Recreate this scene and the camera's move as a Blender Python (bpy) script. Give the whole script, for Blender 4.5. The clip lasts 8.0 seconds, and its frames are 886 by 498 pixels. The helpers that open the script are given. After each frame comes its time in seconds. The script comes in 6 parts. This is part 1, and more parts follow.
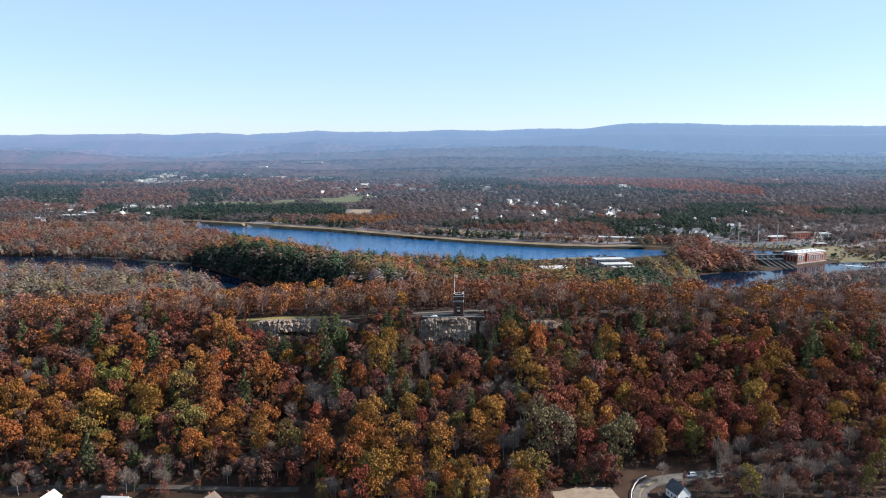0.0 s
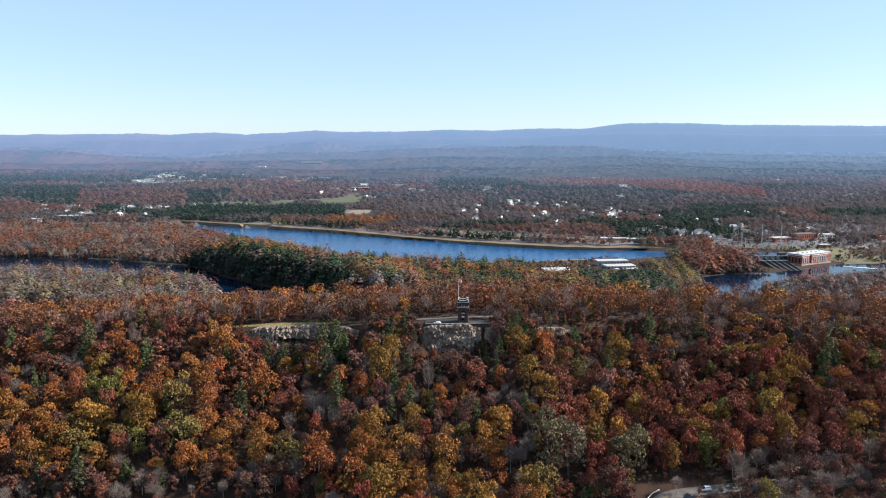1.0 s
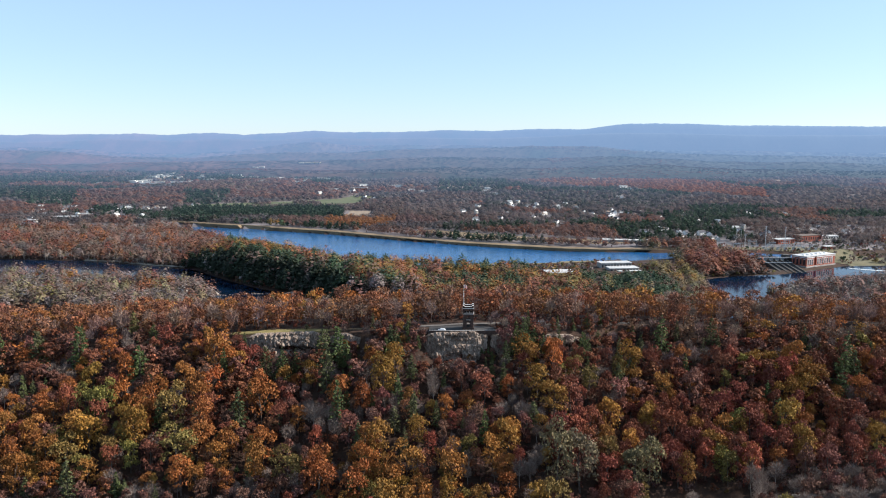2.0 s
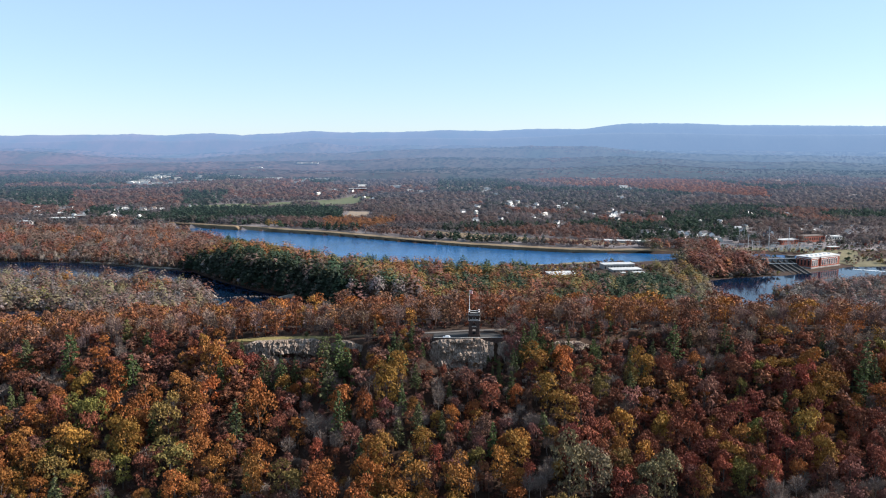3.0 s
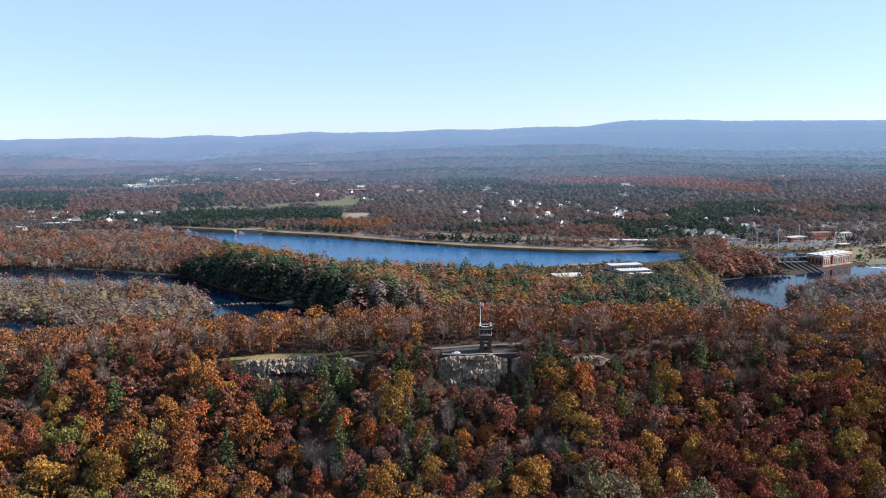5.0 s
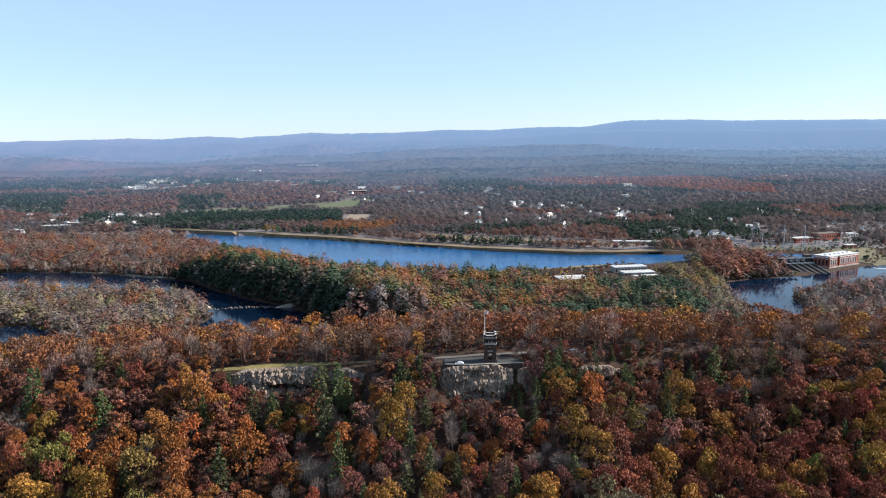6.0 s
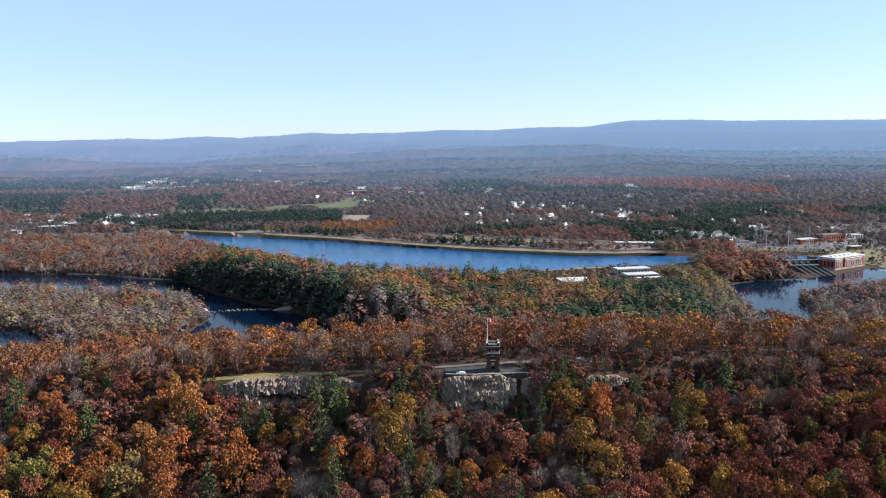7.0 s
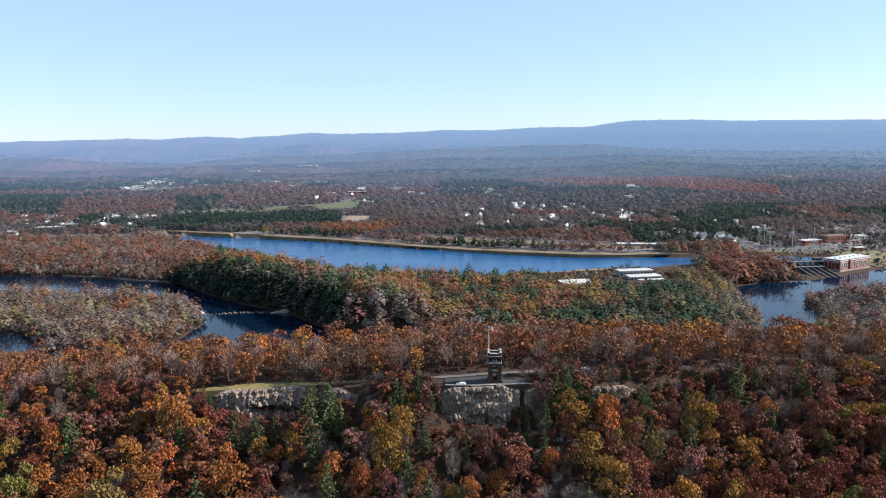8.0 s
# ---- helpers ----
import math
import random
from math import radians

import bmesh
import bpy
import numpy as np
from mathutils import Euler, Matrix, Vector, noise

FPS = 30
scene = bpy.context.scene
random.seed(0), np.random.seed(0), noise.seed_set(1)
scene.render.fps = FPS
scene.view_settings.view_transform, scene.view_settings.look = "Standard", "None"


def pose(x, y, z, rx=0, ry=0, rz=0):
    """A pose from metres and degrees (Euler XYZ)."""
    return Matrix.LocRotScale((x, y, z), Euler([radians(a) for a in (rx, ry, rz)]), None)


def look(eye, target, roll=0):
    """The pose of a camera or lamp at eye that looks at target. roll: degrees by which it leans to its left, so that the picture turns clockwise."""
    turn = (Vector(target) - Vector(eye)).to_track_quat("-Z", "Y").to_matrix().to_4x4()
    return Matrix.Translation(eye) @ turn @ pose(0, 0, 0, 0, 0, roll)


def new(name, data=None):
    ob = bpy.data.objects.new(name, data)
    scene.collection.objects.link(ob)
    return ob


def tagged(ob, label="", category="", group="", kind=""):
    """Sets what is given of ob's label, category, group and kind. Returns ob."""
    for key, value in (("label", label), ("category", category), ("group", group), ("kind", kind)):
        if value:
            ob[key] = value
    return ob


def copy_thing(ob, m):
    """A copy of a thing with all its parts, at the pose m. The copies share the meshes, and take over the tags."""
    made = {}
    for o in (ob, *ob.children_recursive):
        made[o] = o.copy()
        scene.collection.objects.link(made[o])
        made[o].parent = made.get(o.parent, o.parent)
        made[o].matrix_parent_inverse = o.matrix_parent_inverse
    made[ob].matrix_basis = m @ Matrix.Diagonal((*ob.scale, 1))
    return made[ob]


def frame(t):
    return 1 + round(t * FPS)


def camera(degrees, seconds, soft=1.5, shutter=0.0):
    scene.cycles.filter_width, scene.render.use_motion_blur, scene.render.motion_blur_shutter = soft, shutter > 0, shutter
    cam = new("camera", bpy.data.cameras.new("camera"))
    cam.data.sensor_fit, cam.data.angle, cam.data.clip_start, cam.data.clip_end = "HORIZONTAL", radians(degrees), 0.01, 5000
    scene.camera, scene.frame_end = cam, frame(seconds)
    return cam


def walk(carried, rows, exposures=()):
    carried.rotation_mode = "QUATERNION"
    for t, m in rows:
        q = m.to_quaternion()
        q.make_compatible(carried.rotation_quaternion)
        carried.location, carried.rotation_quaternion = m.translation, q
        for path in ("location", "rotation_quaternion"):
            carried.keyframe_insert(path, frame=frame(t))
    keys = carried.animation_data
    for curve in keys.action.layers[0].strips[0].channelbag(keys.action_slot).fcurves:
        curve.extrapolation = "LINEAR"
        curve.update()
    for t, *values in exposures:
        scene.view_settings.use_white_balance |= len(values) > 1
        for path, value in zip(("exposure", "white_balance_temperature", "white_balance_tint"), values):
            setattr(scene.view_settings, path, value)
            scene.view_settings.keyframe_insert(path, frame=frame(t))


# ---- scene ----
cam = camera(59.72, 8.0, soft=1.12)
PATH = [
    (0, (9.434, 15.503, 213.499), (51.78, 1005.23, 76.93), 0.079),
    (0.5, (8.298, 23.943, 213.734), (51.23, 1013.64, 77.14), 0.077),
    (1, (7.031, 32.543, 213.798), (50.82, 1022.19, 77.13), 0.097),
    (1.5, (5.600, 41.227, 213.775), (50.29, 1030.88, 77.44), 0.131),
    (3, (1.044, 67.227, 213.864), (48.92, 1056.77, 77.81), 0.051),
    (3.5, (-0.283, 75.792, 213.997), (48.26, 1065.22, 77.36), -0.038),
    (4, (-1.192, 84.592, 214.176), (47.47, 1073.97, 77.21), -0.200),
    (4.5, (-1.683, 93.617, 214.334), (47.03, 1082.96, 77.15), -0.431),
    (6, (-1.515, 120.072, 214.561), (45.40, 1109.63, 78.31), -0.791),
    (6.5, (-1.255, 128.552, 214.514), (45.40, 1118.17, 78.55), -0.798),
    (7, (-0.887, 136.676, 214.676), (45.58, 1126.28, 78.57), -0.774),
    (7.5, (-0.304, 144.801, 214.754), (45.84, 1134.44, 78.77), -0.772),
    (8, (0.298, 153.424, 214.863), (46.33, 1143.06, 78.84), -0.787),
]
walk(cam, [(t, look(eye, target, roll)) for t, eye, target, roll in PATH], [(0, 1.12, 6250, 12), (8, 1.12, 6250, 12)])

# ---------------------------------------------------------------- light
SUN_AZ, SUN_EL = 89.0, 31.0          # degrees to the right of the way ahead, and above the horizon
world = bpy.data.worlds.new("sky")
scene.world = world
world.use_nodes = True
wn = world.node_tree
sky = wn.nodes.new("ShaderNodeTexSky")
sky.sky_type = "NISHITA"
sky.sun_disc = False
sky.sun_elevation = radians(SUN_EL)
sky.sun_rotation = radians(SUN_AZ)
sky.altitude = 1000
sky.air_density, sky.dust_density, sky.ozone_density = 1.0, 0.4, 2.2
haze = wn.nodes.new("ShaderNodeMix")             # thin even haze over the whole sky
haze.data_type = "RGBA"
haze.inputs[0].default_value = 0.5
haze.inputs[7].default_value = (3.6, 5.12, 6.5, 1)
wn.links.new(sky.outputs[0], haze.inputs[6])
wn.links.new(haze.outputs[2], wn.nodes["Background"].inputs[0])
wn.nodes["Background"].inputs[1].default_value = 0.077

sun_data = bpy.data.lights.new("sun", "SUN")
sun_data.energy, sun_data.angle, sun_data.color = 4.6, radians(0.53), (1.0, 0.92, 0.80)
sun = new("sun", sun_data)
sun_way = Vector((math.sin(radians(SUN_AZ)) * math.cos(radians(SUN_EL)), math.cos(radians(SUN_AZ)) * math.cos(radians(SUN_EL)), math.sin(radians(SUN_EL))))
sun.matrix_world = look(sun_way * 1500, (0, 0, 0))


# ---------------------------------------------------------------- materials
def material(name, rough=0.85, metal=0.0):
    m = bpy.data.materials.new(name)
    m.use_nodes = True
    nt = m.node_tree
    b = nt.nodes["Principled BSDF"]
    b.inputs["Roughness"].default_value = rough
    b.inputs["Metallic"].default_value = metal
    b.inputs["Specular IOR Level"].default_value = 0.3
    return m, nt, b


def noise_node(nt, scale, detail=4.0, rough=0.6, coords="Object"):
    tc = nt.nodes.new("ShaderNodeTexCoord")
    n = nt.nodes.new("ShaderNodeTexNoise")
    n.inputs["Scale"].default_value = scale
    n.inputs["Detail"].default_value = detail
    n.inputs["Roughness"].default_value = rough
    nt.links.new(tc.outputs[coords], n.inputs["Vector"])
    return n


def ramp(nt, fac, stops):
    r = nt.nodes.new("ShaderNodeValToRGB")
    while len(r.color_ramp.elements) < len(stops):
        r.color_ramp.elements.new(0.5)
    for e, (p, c) in zip(r.color_ramp.elements, stops):
        e.position, e.color = p, (*c, 1)
    nt.links.new(fac, r.inputs[0])
    return r


def mix(nt, kind, fac, a, b):
    m = nt.nodes.new("ShaderNodeMix")
    m.data_type, m.blend_type = "RGBA", kind
    for i, v in ((0, fac), (6, a), (7, b)):
        if hasattr(v, "is_output"):
            nt.links.new(v, m.inputs[i])
        elif i == 0:
            m.inputs[0].default_value = v
        else:
            m.inputs[i].default_value = (*v, 1)
    return m.outputs[2]


def bump(nt, b, height, strength=0.5, distance=0.1):
    n = nt.nodes.new("ShaderNodeBump")
    n.inputs["Strength"].default_value = strength
    n.inputs["Distance"].default_value = distance
    nt.links.new(height, n.inputs["Height"])
    nt.links.new(n.outputs[0], b.inputs["Normal"])


def surface(name, dark, light, scale=1.0, fine=12.0, rough=0.85, metal=0.0, relief=0.03):
    """A surface with stains at one scale and grain at a finer one."""
    m, nt, b = material(name, rough, metal)
    n1, n2 = noise_node(nt, scale), noise_node(nt, fine, 3.0)
    c = ramp(nt, n1.outputs[0], [(0.3, dark), (0.7, light)]).outputs[0]
    g = ramp(nt, n2.outputs[0], [(0.3, (0.75, 0.75, 0.75)), (0.7, (1.15, 1.15, 1.15))]).outputs[0]
    nt.links.new(mix(nt, "MULTIPLY", 1.0, c, g), b.inputs["Base Color"])
    if relief:
        bump(nt, b, n2.outputs[0], 0.6, relief)
    return m


def paint_haze(nt, b, col):
    """Paints distance haze into a material: base colour fades, bluish emission grows with distance ahead."""
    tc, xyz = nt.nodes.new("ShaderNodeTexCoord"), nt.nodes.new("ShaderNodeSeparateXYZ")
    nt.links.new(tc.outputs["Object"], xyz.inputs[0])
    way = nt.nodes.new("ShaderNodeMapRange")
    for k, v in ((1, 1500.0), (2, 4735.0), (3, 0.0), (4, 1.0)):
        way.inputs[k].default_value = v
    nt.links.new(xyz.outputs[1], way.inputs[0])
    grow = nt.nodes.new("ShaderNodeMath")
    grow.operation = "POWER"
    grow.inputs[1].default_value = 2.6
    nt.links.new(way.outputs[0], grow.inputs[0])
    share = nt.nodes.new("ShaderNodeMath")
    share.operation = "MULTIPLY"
    share.inputs[1].default_value = HAZE_SHARE
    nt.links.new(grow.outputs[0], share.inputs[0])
    haze_glow = nt.nodes.new("ShaderNodeEmission")
    haze_glow.inputs[0].default_value = (*HAZE_COLOUR, 1)
    nt.links.new(share.outputs[0], haze_glow.inputs[1])
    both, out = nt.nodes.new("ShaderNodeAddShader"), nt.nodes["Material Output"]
    nt.links.new(haze_glow.outputs[0], both.inputs[0])
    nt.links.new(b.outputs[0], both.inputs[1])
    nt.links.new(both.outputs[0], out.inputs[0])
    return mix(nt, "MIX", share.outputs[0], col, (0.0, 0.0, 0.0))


# colour and strength of the glow that stands in for haze
HAZE_COLOUR, HAZE_SHARE = (0.200, 0.316, 0.51), 0.565


def leaf_material(name, joined, translucent=0.28, contrast=1.0, haze_glow=False):
    """Leaves: the tree's own tint (object colour, or the tint stored with the joined woods), varied leaf by leaf."""
    m, nt, b = material(name, 0.75)
    if joined:
        src = nt.nodes.new("ShaderNodeAttribute")
        src.attribute_name = "tint"
        tint = src.outputs["Color"]
    else:
        src = nt.nodes.new("ShaderNodeObjectInfo")
        tint = src.outputs["Color"]
    geo = nt.nodes.new("ShaderNodeNewGeometry")
    k = contrast
    v = ramp(nt, geo.outputs["Random Per Island"], [(p, tuple(1 + (q - 1) * k for q in col)) for p, col in ((0.0, (0.38, 0.34, 0.36)), (0.45, (0.88, 0.85, 0.9)), (0.8, (1.25, 1.2, 1.05)), (1.0, (1.75, 1.8, 1.4)))])
    v.color_ramp.interpolation = "LINEAR"
    col = mix(nt, "MULTIPLY", 1.0, tint, v.outputs[0])
    n = noise_node(nt, 0.25, 2.0, coords="Object")
    pat = ramp(nt, n.outputs[0], [(0.35, (0.72, 0.74, 0.8)), (0.65, (1.2, 1.16, 1.05))])
    col = mix(nt, "MULTIPLY", 0.8 if k > 0.3 else 0.3, col, pat.outputs[0])
    # far woods: haze painted as faded colour plus emission
    if haze_glow:
        col = paint_haze(nt, b, col)
    nt.links.new(col, b.inputs["Base Color"])
    b.inputs["Specular IOR Level"].default_value = 0.15
    t = nt.nodes.new("ShaderNodeBsdfTranslucent")
    nt.links.new(col, t.inputs[0])
    sh = nt.nodes.new("ShaderNodeMixShader")
    sh.inputs[0].default_value = translucent
    nt.links.new(b.outputs[0], sh.inputs[1])
    nt.links.new(t.outputs[0], sh.inputs[2])
    end = nt.nodes["Material Output"].inputs[0]
    nt.links.new(sh.outputs[0], end.links[0].from_node.inputs[1] if haze_glow else end)
    return m


M_LEAF = leaf_material("autumn_leaves", False, 0.08, 0.5)
M_NEEDLE = leaf_material("pine_needles", False, 0.12, 0.6)
M_WOODS = leaf_material("woods_leaves", True, 0.12, 0.8)
M_VALLEY = leaf_material("valley_leaves", True, 0.14, 0.16)
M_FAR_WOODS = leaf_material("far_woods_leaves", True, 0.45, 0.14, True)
M_BARK = surface("bark", (0.045, 0.036, 0.03), (0.12, 0.098, 0.083), 0.8, 6.0)
M_PALE_BARK = surface("pale_bark", (0.17, 0.145, 0.125), (0.38, 0.335, 0.295), 0.8, 6.0)
M_TWIG = surface("grey_twigs", (0.105, 0.076, 0.064), (0.25, 0.192, 0.162), 0.3, 2.0, relief=0)
M_ASPHALT = surface("asphalt", (0.085, 0.075, 0.068), (0.15, 0.132, 0.12), 0.15, 4.0)
M_LANE = surface("dark_brown_lane", (0.05, 0.04, 0.034), (0.095, 0.076, 0.064), 0.15, 4.0)
# dark asphalt, lowered further to carry the tower's shadow on the lot
M_LOT = surface("dark_asphalt", (0.03, 0.03, 0.03), (0.055, 0.053, 0.052), 0.15, 4.0)
M_GRAVEL = surface("pale_gravel", (0.19, 0.145, 0.105), (0.29, 0.225, 0.165), 0.2, 3.0)
M_GRASS = surface("dry_grass", (0.125, 0.10, 0.05), (0.22, 0.17, 0.095), 0.08, 1.2)
M_LEDGE = surface("mossy_ledge_grass", (0.12, 0.105, 0.036), (0.26, 0.20, 0.08), 0.22, 2.2)
M_LAWN = surface("patchy_lawn", (0.085, 0.08, 0.042), (0.16, 0.135, 0.075), 0.05, 0.6)
M_FIELD = surface("green_field", (0.075, 0.092, 0.05), (0.125, 0.13, 0.075), 0.02, 0.4)
M_SCRUB = surface("brown_scrub", (0.12, 0.085, 0.05), (0.24, 0.17, 0.10), 0.03, 0.5)
M_SAND = surface("river_sand", (0.25, 0.21, 0.17), (0.42, 0.37, 0.31), 0.1, 1.0)
M_STONE = surface("tower_stone", (0.034, 0.021, 0.018), (0.078, 0.05, 0.041), 0.9, 5.0, relief=0.05)
M_TRIM = surface("pale_stone_trim", (0.42, 0.38, 0.35), (0.62, 0.57, 0.53), 0.7, 5.0)
# near-black floors: the shade inside the tower is put into the colour
M_VOID = surface("dark_interior", (0.012, 0.011, 0.011), (0.025, 0.022, 0.02), 0.7, 5.0, relief=0)
M_WHITE = surface("white_paint", (0.66, 0.66, 0.66), (0.82, 0.82, 0.80), 0.5, 4.0, 0.6)
M_CAR_WHITE = surface("white_car_paint", (0.75, 0.76, 0.78), (0.82, 0.82, 0.82), 0.5, 4.0, 0.25, relief=0)
M_CAR_GREY = surface("grey_car_paint", (0.28, 0.30, 0.33), (0.36, 0.38, 0.41), 0.5, 4.0, 0.25, 0.3, relief=0)
M_GLASS = surface("dark_window_glass", (0.015, 0.02, 0.025), (0.03, 0.035, 0.04), 0.5, 4.0, 0.08, relief=0)
M_RUBBER = surface("tyre_rubber", (0.015, 0.015, 0.015), (0.03, 0.03, 0.03), 2.0, 9.0, relief=0)
M_BRICK = surface("red_brick", (0.20, 0.055, 0.035), (0.33, 0.105, 0.07), 0.15, 2.0)
M_ROOF_WHITE = surface("white_roof_sheet", (0.38, 0.375, 0.36), (0.60, 0.59, 0.565), 0.06, 0.8, 0.5)
M_ROOF_DARK = surface("dark_shingles", (0.045, 0.047, 0.055), (0.10, 0.10, 0.11), 0.3, 4.0)
M_ROOF_BROWN = surface("brown_shingles", (0.10, 0.075, 0.06), (0.17, 0.13, 0.11), 0.3, 4.0)
M_SIDING = surface("pale_siding", (0.50, 0.48, 0.43), (0.68, 0.66, 0.61), 0.1, 2.0)
M_CONCRETE = surface("weathered_concrete", (0.20, 0.19, 0.18), (0.40, 0.38, 0.36), 0.12, 1.5)
M_DARK_CONCRETE = surface("dark_concrete", (0.04, 0.037, 0.034), (0.11, 0.10, 0.092), 0.12, 1.5)
M_STEEL = surface("galvanised_steel", (0.35, 0.36, 0.37), (0.52, 0.53, 0.54), 0.3, 3.0, 0.5, 0.5)
M_POLE = surface("wooden_pole", (0.12, 0.09, 0.07), (0.22, 0.17, 0.13), 0.3, 3.0)
M_FLAG_RED = surface("faded_red_cloth", (0.50, 0.10, 0.08), (0.62, 0.16, 0.13), 0.9, 5.0)
M_FLAG_WHITE = surface("white_cloth", (0.65, 0.62, 0.60), (0.78, 0.76, 0.74), 0.9, 5.0)
M_FOAM = surface("white_water_foam", (0.55, 0.58, 0.60), (0.85, 0.86, 0.86), 0.4, 3.0)
M_PAINT = surface("worn_yellow_paint", (0.32, 0.22, 0.06), (0.45, 0.32, 0.09), 0.6, 5.0)


def ground_material():
    m, nt, b = material("leaf_littered_ground", 0.95)
    n1, n2, n3 = noise_node(nt, 0.012), noise_node(nt, 0.12, 5.0), noise_node(nt, 1.6, 4.0)
    c1 = ramp(nt, n1.outputs[0], [(0.3, (0.026, 0.015, 0.010)), (0.5, (0.040, 0.022, 0.014)), (0.7, (0.032, 0.020, 0.014))]).outputs[0]
    c2 = ramp(nt, n2.outputs[0], [(0.3, (0.6, 0.58, 0.6)), (0.7, (1.35, 1.25, 1.15))]).outputs[0]
    c3 = ramp(nt, n3.outputs[0], [(0.35, (0.7, 0.7, 0.7)), (0.65, (1.25, 1.2, 1.15))]).outputs[0]
    col = mix(nt, "MULTIPLY", 1.0, mix(nt, "MULTIPLY", 1.0, c1, c2), c3)
    nt.links.new(col, b.inputs["Base Color"])
    bump(nt, b, n3.outputs[0], 0.8, 0.25)
    return m


def rock_material():
    m, nt, b = material("weathered_cliff_rock", 0.92)
    tc = nt.nodes.new("ShaderNodeTexCoord")
    mp = nt.nodes.new("ShaderNodeMapping")
    mp.inputs["Scale"].default_value = (1.5, 1.5, 0.45)
    nt.links.new(tc.outputs["Object"], mp.inputs[0])
    n1 = nt.nodes.new("ShaderNodeTexNoise")
    n1.inputs["Scale"].default_value, n1.inputs["Detail"].default_value, n1.inputs["Roughness"].default_value = 1.0, 8.0, 0.7
    nt.links.new(mp.outputs[0], n1.inputs[0])
    n2 = noise_node(nt, 0.11, 4.0)
    c1 = ramp(nt, n1.outputs[0], [(0.36, (0.045, 0.035, 0.029)), (0.46, (0.18, 0.144, 0.118)), (0.66, (0.41, 0.335, 0.28))]).outputs[0]
    c2 = ramp(nt, n2.outputs[0], [(0.35, (0.72, 0.66, 0.62)), (0.65, (1.15, 1.12, 1.1))]).outputs[0]
    nt.links.new(mix(nt, "MULTIPLY", 1.0, c1, c2), b.inputs["Base Color"])
    bump(nt, b, n1.outputs[0], 1.0, 0.5)
    return m


def water_material(name, deep, waves):
    m, nt, b = material(name, 0.06)
    n0 = noise_node(nt, 0.006, 3.0)
    c = ramp(nt, n0.outputs[0], [(0.35, tuple(v * 0.8 for v in deep)), (0.65, tuple(v * 1.2 for v in deep))])
    nt.links.new(c.outputs[0], b.inputs["Base Color"])
    b.inputs["IOR"].default_value = 1.33
    b.inputs["Specular IOR Level"].default_value = 0.22
    n1 = noise_node(nt, 0.35, 3.0)
    bump(nt, b, n1.outputs[0], waves, 0.8)
    return m


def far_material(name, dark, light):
    """Wooded ground of the far hills, a backdrop with haze painted into colour and glow."""
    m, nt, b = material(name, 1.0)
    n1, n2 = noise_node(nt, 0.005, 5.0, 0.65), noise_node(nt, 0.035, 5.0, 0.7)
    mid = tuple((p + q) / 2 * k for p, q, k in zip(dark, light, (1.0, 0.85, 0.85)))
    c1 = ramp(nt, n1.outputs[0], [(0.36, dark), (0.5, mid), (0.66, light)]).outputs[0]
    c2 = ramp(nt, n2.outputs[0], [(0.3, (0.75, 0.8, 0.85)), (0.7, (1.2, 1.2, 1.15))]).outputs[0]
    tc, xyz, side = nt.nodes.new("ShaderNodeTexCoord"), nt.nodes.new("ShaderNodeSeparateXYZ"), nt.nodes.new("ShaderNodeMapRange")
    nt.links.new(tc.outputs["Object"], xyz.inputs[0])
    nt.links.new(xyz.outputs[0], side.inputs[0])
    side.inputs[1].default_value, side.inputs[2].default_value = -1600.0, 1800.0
    c3 = ramp(nt, side.outputs[0], [(0.0, (1.25, 0.8, 0.8)), (0.45, (0.85, 0.82, 0.75)), (0.8, (0.4, 0.72, 0.7)), (1.0, (0.3, 0.65, 0.65))]).outputs[0]      # redder left, bluer right: haze hue put into the hills' colour
    nt.links.new(paint_haze(nt, b, mix(nt, "MULTIPLY", 1.0, mix(nt, "MULTIPLY", 1.0, c1, c2), c3)), b.inputs["Base Color"])
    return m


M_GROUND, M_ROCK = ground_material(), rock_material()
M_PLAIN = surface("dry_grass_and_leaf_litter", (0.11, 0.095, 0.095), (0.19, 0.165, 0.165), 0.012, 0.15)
# the pond's blue base stands in for part of the reflected sky
M_POND, M_RIVER = water_material("sky_tinted_pond_water", (0.012, 0.078, 0.20), 0.42), water_material("dark_river_water", (0.002, 0.009, 0.024), 0.04)
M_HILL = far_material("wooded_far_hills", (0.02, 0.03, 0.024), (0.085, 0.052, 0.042))


